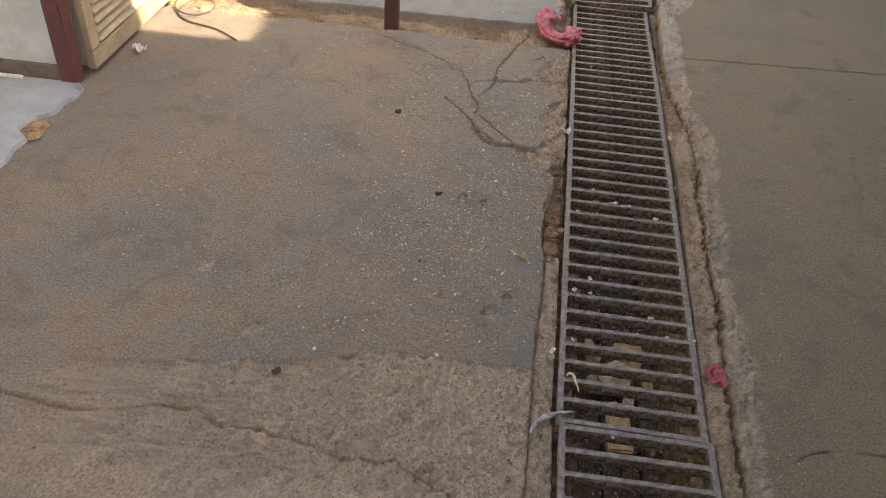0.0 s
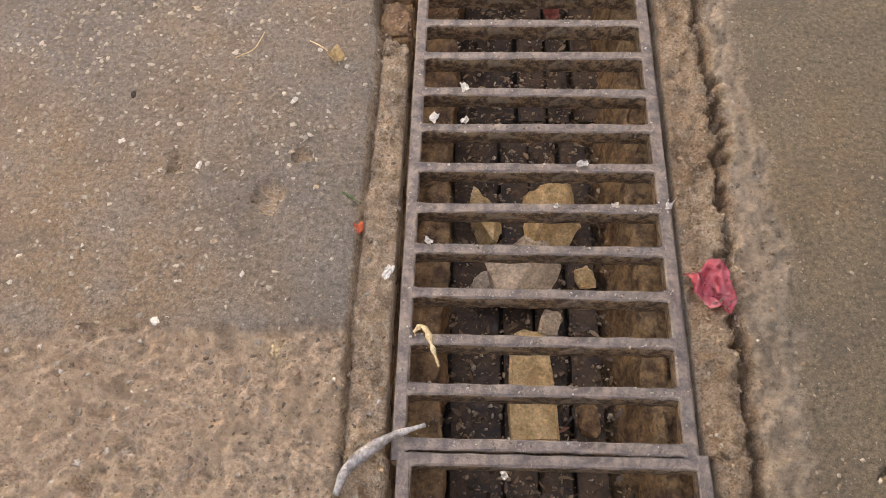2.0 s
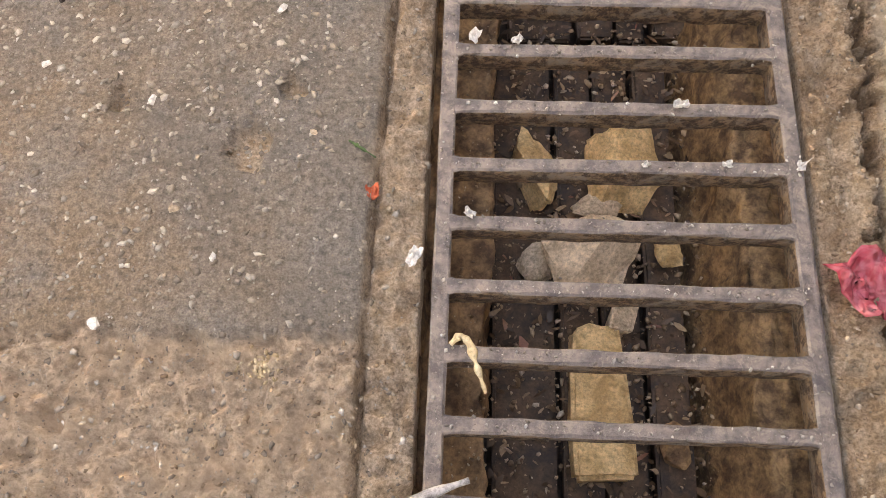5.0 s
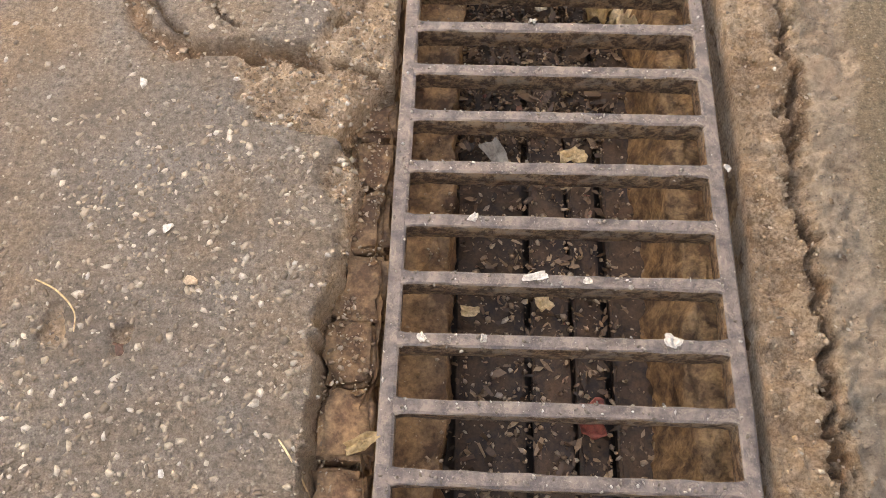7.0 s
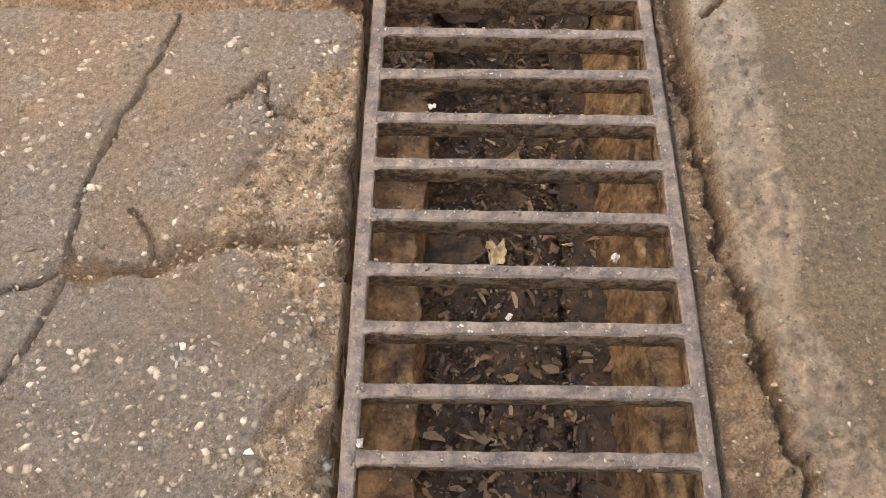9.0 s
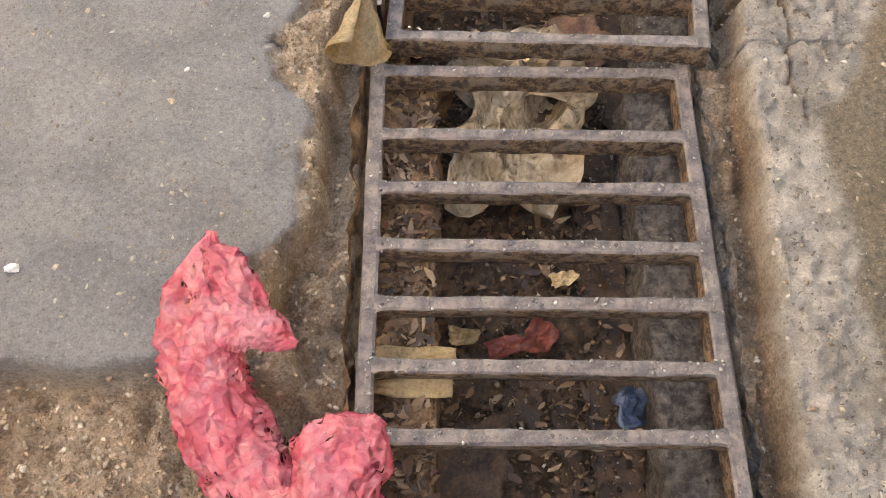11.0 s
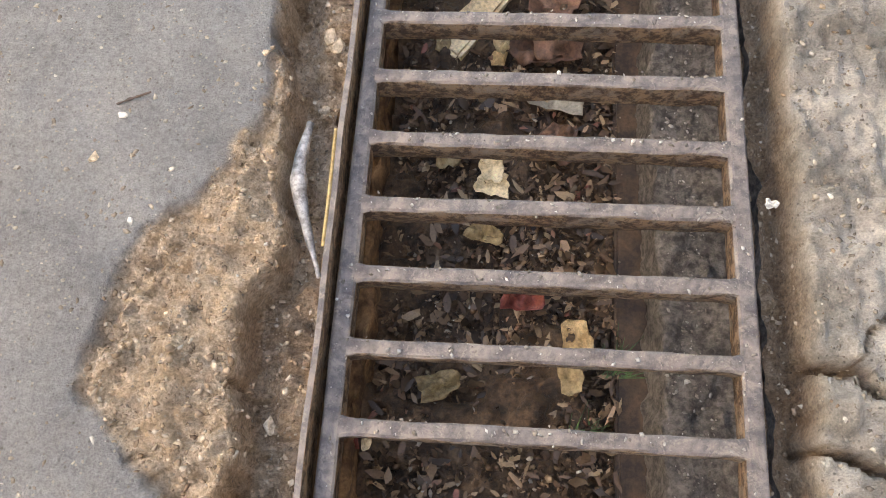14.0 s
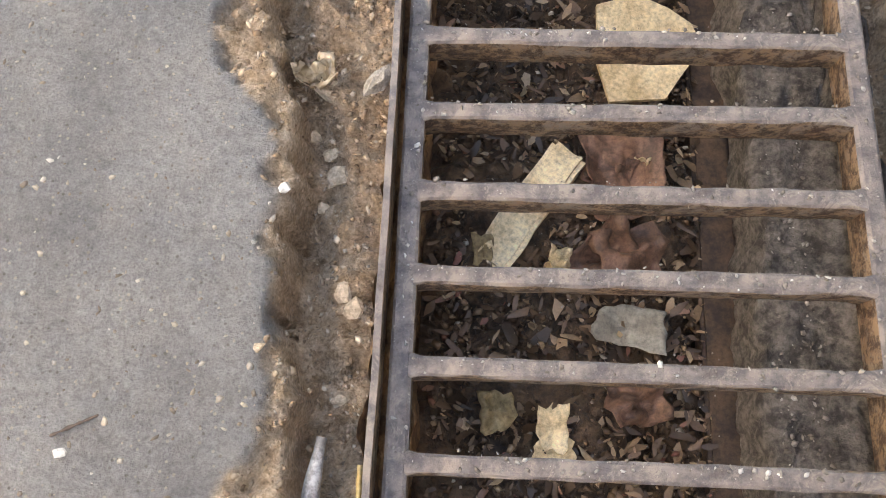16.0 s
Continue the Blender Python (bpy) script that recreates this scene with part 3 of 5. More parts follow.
CHIPS = bits_material("stone_chips", [(0.0, (0.19, 0.155, 0.12)), (0.3, (0.26, 0.215, 0.17)), (0.6, (0.36, 0.315, 0.255)), (0.88, (0.47, 0.425, 0.355)), (1.0, (0.64, 0.61, 0.55))])
PEBBLES = bits_material("sandy_pebbles", [(0.0, (0.20, 0.135, 0.085)), (0.35, (0.34, 0.245, 0.16)), (0.75, (0.46, 0.355, 0.245)), (1.0, (0.58, 0.50, 0.39))])
LITTER = bits_material("leaf_litter", [(0.0, (0.035, 0.021, 0.012)), (0.35, (0.09, 0.052, 0.027)), (0.6, (0.15, 0.09, 0.05)), (0.82, (0.25, 0.165, 0.095)), (0.95, (0.42, 0.31, 0.19)), (1.0, (0.22, 0.075, 0.05))], 0.45)
FLAKES = bits_material("pale_flakes", [(0.0, (0.18, 0.145, 0.11)), (0.4, (0.32, 0.265, 0.20)), (0.8, (0.46, 0.40, 0.31)), (1.0, (0.64, 0.59, 0.50))])
GRIT = bits_material("bar_grit", [(0.0, (0.16, 0.135, 0.11)), (0.5, (0.30, 0.265, 0.225)), (0.9, (0.46, 0.43, 0.38)), (1.0, (0.70, 0.68, 0.63))])


def bits(name, places, sizes, material, label, category, seed, flat=0.55, leafy=False):
    """Many small loose bits in one mesh. places: n x 3 rest points; sizes: n."""
    rng = np.random.default_rng(seed)
    n = len(places)
    if leafy:
        base = np.array([[-1, -.35, 0], [0, -.55, .12], [1, -.1, 0], [.9, .25, .05], [0, .5, .15], [-.9, .3, 0], [0, 0, .30]], float)
        tri = np.array([[0, 1, 6], [1, 2, 6], [2, 3, 6], [3, 4, 6], [4, 5, 6], [5, 0, 6]])
    else:
        base = np.array([[1, 0, 0], [.2, .9, 0], [-.8, .6, .1], [-.9, -.5, 0], [.3, -.9, .1], [.25, .1, 1.0], [-.3, -.1, .8], [0, 0, -.6]], float)
        tri = np.array([[0, 1, 5], [1, 2, 6], [1, 6, 5], [2, 3, 6], [3, 4, 6], [4, 5, 6], [4, 0, 5], [1, 0, 7], [2, 1, 7], [3, 2, 7], [4, 3, 7], [0, 4, 7]])
    v = base[None] * rng.uniform(0.6, 1.35, (n, len(base), 1)) + rng.uniform(-.15, .15, (n, len(base), 3))
    v *= np.stack([np.ones(n), rng.uniform(.45, 1.0, n), flat * rng.uniform(.6, 1.3, n)], -1)[:, None, :]
    if leafy:
        tilt = rng.normal(0, 0.45, n)
        c, s = np.cos(tilt)[:, None], np.sin(tilt)[:, None]
        v = np.stack([v[..., 0] * c - v[..., 2] * s, v[..., 1], v[..., 0] * s + v[..., 2] * c], -1)
    a = rng.uniform(0, 6.283, n)
    c, s = np.cos(a)[:, None], np.sin(a)[:, None]
    v = np.stack([v[..., 0] * c - v[..., 1] * s, v[..., 0] * s + v[..., 1] * c, v[..., 2]], -1)
    v = v * np.asarray(sizes)[:, None, None] * 0.5 + np.asarray(places)[:, None, :]
    f = (tri[None] + (np.arange(n) * len(base))[:, None, None]).reshape(-1, 3)
    me = bpy.data.meshes.new(name)
    v = v.reshape(-1, 3)
    me.vertices.add(len(v))
    me.vertices.foreach_set("co", v.ravel())
    me.loops.add(f.size)
    me.loops.foreach_set("vertex_index", f.ravel())
    me.polygons.add(len(f))
    me.polygons.foreach_set("loop_start", np.arange(len(f)) * 3)
    me.update(calc_edges=True)
    me.materials.append(material)
    return tagged(new(name, me), label, category, kind="stuff")


def left_z(x, y):
    return float(height_left(np.array([[x]]), np.array([[y]]))[0][0, 0])


def right_z(x, y):
    return float(height_right(np.array([[x]]), np.array([[y]]))[0][0, 0])


def rock(name, x, y, z, size, seed, material, label, category, turn=0, group="", smooth=0.0):
    """An angular lump: the hull of scattered points, chipped. size: (sx, sy, sz); it stands on z."""
    rng = random.Random(seed)
    bm = bmesh.new()
    for _ in range(17):
        p = Vector([rng.gauss(0, 1) for _ in range(3)]).normalized()
        m = max(abs(p.x), abs(p.y), abs(p.z))
        p = p / (m ** 0.7)
        bm.verts.new(p * rng.uniform(0.88, 1.0))
    r = bmesh.ops.convex_hull(bm, input=bm.verts)
    loose = [v for v in bm.verts if not v.link_faces]
    bmesh.ops.delete(bm, geom=loose, context="VERTS")
    bmesh.ops.subdivide_edges(bm, edges=bm.edges[:], cuts=4 if max(size) > .03 else 1, use_grid_fill=True)
    for v in bm.verts:
        q = v.co * 1.7 + Vector((seed * 3.3, 0, 0))
        v.co += v.normal * (0.05 * noise.noise(q) + 0.05 * noise.noise(q * 3.1) + 0.045 * noise.noise(q * 7.3))
    lo = [min(v.co[i] for v in bm.verts) for i in range(3)]
    hi = [max(v.co[i] for v in bm.verts) for i in range(3)]
    for v in bm.verts:
        v.co = Vector([((v.co[i] - lo[i]) / (hi[i] - lo[i]) - (0.5 if i < 2 else 0.0)) * size[i] for i in range(3)])
    ob = part(name, bm, material)
    ob.matrix_world = pose(x, y, z - 0.002, 0, 0, turn)
    return tagged(ob, label, category, group)


def scrap(name, x, y, z, sx, sy, seed, material, label, category, turn=0, crumple=0.25, curl=0.3, group="", tilt=0, ragged=0.18):
    """A thin curled or crumpled piece with a ragged outline and a little thickness."""
    n, rings = (24, 14) if max(sx, sy) > .08 else (12, 7)
    bm = bmesh.new()
    rng = random.Random(seed)
    ph = [rng.uniform(0, 6.28) for _ in range(4)]
    ring = []
    s = min(sx, sy)
    for k in range(rings + 1):
        r = k / rings
        row = []
        for i in range(n * 2):
            a = 2 * math.pi * i / (n * 2)
            sq = 1 / max(abs(math.cos(a)), abs(math.sin(a))) ** 0.75
            rr = r * sq * (1 + ragged * math.sin(3 * a + ph[0]) * 0.6 + ragged * math.sin(7 * a + ph[1]) * 0.4 + ragged * math.sin(17 * a + ph[2]) * 0.15)
            px, py = math.cos(a) * rr * 0.5, math.sin(a) * rr * 0.5
            q = Vector((px * 3.5, py * 3.5, seed * 1.7))
            pz = crumple * (noise.noise(q * .8) + 0.6 * abs(noise.noise(q * 1.7)) + 0.3 * abs(noise.noise(q * 3.9))) + curl * (px * px * 1.6 + 0.6 * py * px)
            row.append(bm.verts.new((px * sx, py * sy, pz * s)))
            if k == 0:
                break
        ring.append(row)
    for i in range(n * 2):
        j = (i + 1) % (n * 2)
        bm.faces.new((ring[0][0], ring[1][i], ring[1][j]))
        for k in range(1, rings):
            bm.faces.new((ring[k][i], ring[k + 1][i], ring[k + 1][j], ring[k][j]))
    bmesh.ops.recalc_face_normals(bm, faces=bm.faces[:])
    geom = bmesh.ops.solidify(bm, geom=bm.faces[:], thickness=0.0008)
    lo = min(v.co.z for v in bm.verts)
    for v in bm.verts:
        v.co.z -= lo
    ob = part(name, bm, material, smooth=True)
    ob.matrix_world = pose(x, y, z, tilt, 0, turn)
    return tagged(ob, label, category, group)


def loft(bm, path, radii, seed, flat=0.6, folds=0.25, sides=56, steps=64):
    """A crumpled film tube along a path, flattened towards the ground: soft swellings broken by fine creases."""
    pts = [Vector(p) for p in path]
    rows = []
    for s in range(steps + 1):
        t = s / steps * (len(pts) - 1)
        i = min(int(t), len(pts) - 2)
        f = t - i
        p0, p1, p2, p3 = pts[max(i - 1, 0)], pts[i], pts[i + 1], pts[min(i + 2, len(pts) - 1)]
        c = 0.5 * ((2 * p1) + (p2 - p0) * f + (2 * p0 - 5 * p1 + 4 * p2 - p3) * f * f + (3 * p1 - p0 - 3 * p2 + p3) * f ** 3)
        f2 = f * f * (3 - 2 * f)
        r = radii[i] * (1 - f2) + radii[i + 1] * f2
        d = (p2 - p0).lerp(p3 - p1, f)
        d.z = 0
        d.normalize()
        side = d.cross(Vector((0, 0, 1))).normalized()
        row = []
        for k in range(sides):
            a = 2 * math.pi * k / sides
            q = Vector((math.cos(a) * 1.1, math.sin(a) * 1.1, s * 3.2 / steps + seed * 7))
            warp = q + Vector((noise.noise(q * 1.3), noise.noise(q * 1.3 + Vector((5, 1, 3))), 0)) * 0.7
            long_fold = abs(noise.noise(Vector((warp.x * 3.6, warp.y * 3.6, warp.z * 0.8))))
            short_fold = abs(noise.noise(Vector((warp.x * 5.5, warp.y * 5.5, warp.z * 2.6 + 9))))
            rr = r * (1.0 + 0.40 * noise.noise(q * 1.2) + folds * (0.45 - 1.2 * long_fold - 0.8 * short_fold))
            row.append(bm.verts.new(c + side * (math.cos(a) * rr) + Vector((0, 0, math.sin(a) * rr * flat))))
        rows.append(row)
    for s in range(steps):
        for k in range(sides):
            j = (k + 1) % sides
            bm.faces.new((rows[s][k], rows[s][j], rows[s + 1][j], rows[s + 1][k]))
    bmesh.ops.recalc_face_normals(bm, faces=bm.faces[:])


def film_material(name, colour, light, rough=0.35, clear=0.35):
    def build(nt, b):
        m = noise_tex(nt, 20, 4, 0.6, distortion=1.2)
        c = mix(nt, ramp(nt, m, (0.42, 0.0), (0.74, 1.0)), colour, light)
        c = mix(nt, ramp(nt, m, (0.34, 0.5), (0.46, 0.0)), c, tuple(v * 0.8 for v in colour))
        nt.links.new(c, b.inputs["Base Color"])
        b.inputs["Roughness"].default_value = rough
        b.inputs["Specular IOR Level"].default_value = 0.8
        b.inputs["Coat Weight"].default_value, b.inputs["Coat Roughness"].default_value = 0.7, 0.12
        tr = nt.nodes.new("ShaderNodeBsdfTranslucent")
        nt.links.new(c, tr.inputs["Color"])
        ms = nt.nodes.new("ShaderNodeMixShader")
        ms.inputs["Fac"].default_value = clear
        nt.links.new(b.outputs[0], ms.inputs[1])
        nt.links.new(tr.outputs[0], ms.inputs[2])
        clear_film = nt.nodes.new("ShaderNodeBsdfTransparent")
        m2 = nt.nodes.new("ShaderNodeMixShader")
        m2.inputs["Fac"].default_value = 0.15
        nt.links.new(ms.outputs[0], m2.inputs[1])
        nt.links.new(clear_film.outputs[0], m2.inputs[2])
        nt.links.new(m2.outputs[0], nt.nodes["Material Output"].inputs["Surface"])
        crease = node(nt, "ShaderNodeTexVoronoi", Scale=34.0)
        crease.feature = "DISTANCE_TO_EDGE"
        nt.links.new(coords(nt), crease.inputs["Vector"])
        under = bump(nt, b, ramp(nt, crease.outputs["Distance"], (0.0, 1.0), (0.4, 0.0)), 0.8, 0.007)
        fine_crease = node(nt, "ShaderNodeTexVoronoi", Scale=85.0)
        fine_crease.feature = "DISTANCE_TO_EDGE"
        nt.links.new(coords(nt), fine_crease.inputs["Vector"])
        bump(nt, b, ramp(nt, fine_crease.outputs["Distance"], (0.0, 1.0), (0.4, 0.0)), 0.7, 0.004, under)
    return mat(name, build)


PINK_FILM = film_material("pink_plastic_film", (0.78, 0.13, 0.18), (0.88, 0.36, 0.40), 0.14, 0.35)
BEIGE_FILM = film_material("dirty_clear_film", (0.58, 0.45, 0.29), (0.88, 0.76, 0.56), 0.22, 0.2)
BLUE_FILM = film_material("pale_blue_film", (0.22, 0.32, 0.50), (0.45, 0.54, 0.66))
PALE_PAPER = simple("stained_pale_card", (0.60, 0.45, 0.25), (0.90, 0.76, 0.50), 22, (0.7, 0.9), dist=0.001)
TAN_PAPER = simple("tan_card", (0.30, 0.21, 0.10), (0.48, 0.36, 0.19), 22, (0.55, 0.8), dist=0.002)
WHITE_BIT = simple("white_scrap", (0.62, 0.59, 0.52), (0.84, 0.82, 0.77), 60, (0.6, 0.9), dist=0.002)
FISH_GREY = simple("silvery_fish_grey", (0.20, 0.19, 0.18), (0.46, 0.45, 0.44), 50, (0.3, 0.5), dist=0.001)
STRAW = simple("yellow_straw", (0.36, 0.25, 0.09), (0.50, 0.37, 0.17), 80, (0.5, 0.7), dist=0.0005)
RED_PEEL = simple("dark_red_peel", (0.16, 0.03, 0.025), (0.34, 0.10, 0.07), 40, (0.3, 0.6), dist=0.002)
BROWN_LEAF = simple("brown_leaf", (0.10, 0.055, 0.035), (0.24, 0.13, 0.085), 40, (0.45, 0.7), dist=0.002)
GREY_LEAF = simple("grey_leaf", (0.24, 0.22, 0.18), (0.38, 0.36, 0.30), 30, (0.5, 0.8), dist=0.001)
GREEN_LEAF = simple("green_sprig", (0.03, 0.06, 0.02), (0.08, 0.15, 0.045), 80, (0.5, 0.7), dist=0.0005)
SLAB_PIECE = simple("broken_slab", (0.30, 0.26, 0.21), (0.54, 0.49, 0.415), 45, strength=0.9, dist=0.008)
RED_BIT = simple("orange_red_bit", (0.5, 0.08, 0.03), (0.6, 0.14, 0.06), 60, (0.4, 0.6), dist=0.001)
CABLE = simple("brown_cable", (0.10, 0.07, 0.05), (0.16, 0.11, 0.08), 30, (0.5, 0.7), dist=0.0005)
BASE_BROWN = simple("brown_base_paint", (0.13, 0.09, 0.07), (0.2, 0.15, 0.12), 12, (0.6, 0.8), dist=0.001)


def tube(name, pts, radius, material, label, category, group="", taper=0.0, blobs=0.0):
    """A bent tapering stalk, stick or cable through the points."""
    bm = bmesh.new()
    ps = [Vector(p) for p in pts]
    steps, sides, rows = 8 * (len(ps) - 1), 8, []
    for s in range(steps + 1):
        t = s / steps * (len(ps) - 1)
        i = min(int(t), len(ps) - 2)
        f = t - i
        p0, p1, p2, p3 = ps[max(i - 1, 0)], ps[i], ps[i + 1], ps[min(i + 2, len(ps) - 1)]
        c = 0.5 * ((2 * p1) + (p2 - p0) * f + (2 * p0 - 5 * p1 + 4 * p2 - p3) * f * f + (3 * p1 - p0 - 3 * p2 + p3) * f ** 3)
        d = (p2 - p1).normalized()
        side = d.cross(Vector((0, 0, 1))).normalized()
        up = side.cross(d)
        u = s / steps
        r = radius * (1 - taper * abs(2 * u - 0.8)) * (1 + blobs * noise.noise(Vector((u * 9, 0, radius * 1000))))
        r = max(r, radius * 0.15)
        rows.append([bm.verts.new(c + side * math.cos(6.283 * k / sides) * r + up * math.sin(6.283 * k / sides) * r) for k in range(sides)])
    for a, b in zip(rows, rows[1:]):
        for k in range(sides):
            bm.faces.new((a[k], a[(k + 1) % sides], b[(k + 1) % sides], b[k]))
    bm.faces.new(rows[0][::-1])
    bm.faces.new(rows[-1])
    bmesh.ops.recalc_face_normals(bm, faces=bm.faces[:])
    return tagged(part(name, bm, material, smooth=True), label, category, group)


# ---- edge strip beside the far grating ----
bm = bmesh.new()
for i in range(60):
    y0, y1 = 3.215 + i * 0.035, 3.215 + (i + 1) * 0.035
    x0 = float(rail_l(y0)) - 0.0095 + 0.002 * noise.noise(Vector((y0 * 9, 0, 0)))
    x1 = float(rail_l(y1)) - 0.0095 + 0.002 * noise.noise(Vector((y1 * 9, 0, 0)))
    vs = [bm.verts.new(p) for p in ((x0 - .003, y0, .003), (x0 + .003, y0, .003), (x1 + .003, y1, .003), (x1 - .003, y1, .003),
                                    (x0 - .003, y0, -.06), (x0 + .003, y0, -.06), (x1 + .003, y1, -.06), (x1 - .003, y1, -.06))]
    for f in ((0, 1, 2, 3), (4, 7, 6, 5), (0, 3, 7, 4), (1, 5, 6, 2)):
        bm.faces.new([vs[k] for k in f])
bmesh.ops.remove_doubles(bm, verts=bm.verts[:], dist=0.0001)
tagged(part("trim", bm, IRON), "thin dark iron edge strip beside the grating", "edge strip", kind="structure")

# far planks, following the askew grating
for off0, off1, z in ((0.085, 0.17, -0.212), (0.178, 0.245, -0.206), (0.318, 0.362, -0.188)):
    bm = bmesh.new()
    box(bm, off0, off1, 0.0, 2.6, -0.03, 0.0, 0.004)
    p = part("plank", bm, PLANK)
    p.matrix_world = pose(0.035, 3.18, z, 0, 0, -math.degrees(math.atan(0.0745)))
    tagged(p, "long dark plank under leaf litter in the drain", "plank", "planks in the drain")

# ---- bricks in the open joint beside the first grating ----
def brick_mesh(seed, length):
    """A worn brick, its corners rounded off and its faces pitted."""
    bm = bmesh.new()
    box(bm, -.031, .031, -length / 2, length / 2, 0, .062, .007)
    bmesh.ops.triangulate(bm, faces=bm.faces[:])
    bmesh.ops.subdivide_edges(bm, edges=[e for e in bm.edges if e.calc_length() > .02], cuts=3, use_grid_fill=True)
    for v in bm.verts:
        q = v.co * 38 + Vector((seed * 4.7, 0, 0))
        v.co += v.normal * (0.011 * noise.noise(q) + 0.006 * noise.noise(q * 2.7))
    return bm


for k, (y, l, x) in enumerate(((0.836, .088, -.048), (0.928, .086, -.047), (1.018, .084, -.045), (1.106, .084, -.042), (1.194, .084, -.039), (1.281, .080, -.035), (1.354, .058, -.028))):
    brick = part("brick", brick_mesh(k, l), LEDGE, ground_left, smooth=True)
    brick.matrix_world = pose(x, y, -.106 + (0, .006, -.004, .004, 0, -.006, .002)[k], (2, -3, 1, 3, -2, 2, 0)[k], (-4, -1, -5, 0, -3, -2, -4)[k], (-2, 2, 3, -2, 2, 0, 4)[k])

# ---- rubble in the trench ----
rock("rubble_stone", .185, .335, -.175, (.125, .09, .085), 1, PALE_STONE, "large pale angular stone fallen into the drain", "stone", 12)
rock("rubble_stone", .120, .335, -.195, (.06, .05, .05), 2, PALE_STONE, "small pale stone fallen into the drain", "stone", 40)
bm = bmesh.new()
box(bm, -.038, .038, -.095, .095, 0, .05, .006)
bmesh.ops.subdivide_edges(bm, edges=bm.edges[:], cuts=2, use_grid_fill=True)
for v in bm.verts:
    v.co += v.normal * 0.008 * noise.noise(v.co * 40)
    v.co.x *= 1 - 0.25 * max(0, v.co.y) / .095
ob = part("concrete_block", bm, YELLOW_STONE)
ob.matrix_world = pose(.192, .150, -.205, 0, 0, 2)
tagged(ob, "yellowish broken block lying in the drain", "block")
rock("rubble_stone", .118, .475, -.20, (.055, .12, .05), 4, YELLOW_STONE, "yellowish broken stone in the drain", "stone", 10)
rock("rubble_stone", .292, .352, -.19, (.036, .045, .03), 5, YELLOW_STONE, "small squarish yellow stone in the drain", "stone", 15)
rock("rubble_stone", .226, .262, -.19, (.035, .055, .04), 6, PALE_STONE, "small pale stone in the drain", "stone", -20)
rock("rubble_stone", .175, .07, -.20, (.035, .03, .03), 7, PALE_STONE, "small pale stone in the drain", "stone", 30)
rock("rubble_stone", .283, .10, -.195, (.035, .06, .035), 8, LEDGE, "small brown stone in the drain", "stone", 5)
rock("rubble_stone", .200, .415, -.20, (.07, .04, .04), 9, PALE_STONE, "small pale stone in the drain", "stone", 5)
rock("crumpled_wrapper", .235, .470, -.20, (.105, .115, .075), 10, YELLOW_STONE, "crumpled yellow paper wrapper in the drain", "wrapper", 8)


def bar_drop(x, y):
    """How far the tops of the gratings lie under the floor's level."""
    return np.where(y < 3.175, -0.034 * step(1.9, 3.1, y), -0.024 + (x - rail_l(y)) * 0.0524)


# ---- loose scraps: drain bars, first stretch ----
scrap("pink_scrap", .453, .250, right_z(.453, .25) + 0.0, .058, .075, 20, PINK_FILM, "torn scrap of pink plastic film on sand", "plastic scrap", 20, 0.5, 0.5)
tube("dry_husk", [(.008, .176, .003), (.018, .184, .007), (.028, .176, .008), (.034, .158, .006), (.040, .142, .003), (.046, .126, -.004)], .0042, PALE_PAPER, "dry curled husk caught on a grating bar", "husk", taper=0.4, blobs=0.8)
# plain bent tube standing in for a small dead fish
tube("dry_stalk", [(-.088, -.060, .006), (-.075, -.028, .012), (-.045, .0, .014), (-.012, .020, .014), (.03, .036, .010)], .0085, FISH_GREY, "curved silvery stand-in for a dead fish resting against the grating corner", "stalk", taper=0.55, blobs=0.25)
tube("green_sprig", [(-.117, .418, .004), (-.103, .408, .006), (-.084, .396, .004)], .0022, GREEN_LEAF, "tiny green plant sprig on concrete", "sprig", taper=0.6, blobs=1.2)
scrap("red_bit", -.086, .356, left_z(-.086, .356), .014, .018, 22, RED_BIT, "tiny orange red scrap beside the joint", "scrap", 10, .5, .6)
scrap("white_scrap", -.035, .277, left_z(-.035, .277), .014, .024, 23, WHITE_BIT, "small torn white scrap on the mortar strip", "scrap", -25, .6, .5)
scrap("dry_leaf", -.15, .70, left_z(-.15, .70), .025, .035, 24, TAN_PAPER, "small dry curled leaf on concrete", "leaf", 30, .5, .9)
scrap("dry_husk", -.024, .90, -.012, .04, .016, 25, TAN_PAPER, "pale fibrous husk on the brick joint", "husk", 30, .8, .6)
crumbs = np.random.default_rng(26).normal(0, 1, (60, 3)) * (.009, .008, 0) + (-.197, .151, left_z(-.197, .151) + .002)
bits("crumb_cluster", crumbs, np.linspace(.003, .0085, 60), bits_material("yellow_crumbs", [(0.0, (0.36, 0.26, 0.14)), (1.0, (0.66, 0.54, 0.36))]), "small cluster of pale yellow crumbs on the floor", "crumbs", 26)
for k, (x, y, s) in enumerate(((.272, .471, .017), (.080, .560, .014), (.028, .563, .018), (.080, .627, .018), (.026, .327, .013), (.320, .394, .012), (.227, .392, .010), (.404, .392, .014), (.138, -.030, .012),
                               (.328, 1.021, .019), (.172, 1.099, .030), (.098, 1.178, .013), (.111, 1.021, .010), (.039, 1.021, .012), (.236, 1.096, .010), (.178, 1.49, .009), (.195, 1.961, .009),
                               (.024, 1.81, .010), (.42, 1.255, .010), (.537, 3.962, .013), (.10, 2.277, .010), (.33, 2.04, .013))):
    scrap("white_flake", x, y, 0.0005 + float(bar_drop(x, y)), s, s * (0.7 if s < .025 else 0.3), 40 + k, WHITE_BIT, "small white flake stuck on a grating bar", "flake", 37 * k, .7, .5, group="white flakes on the bars")

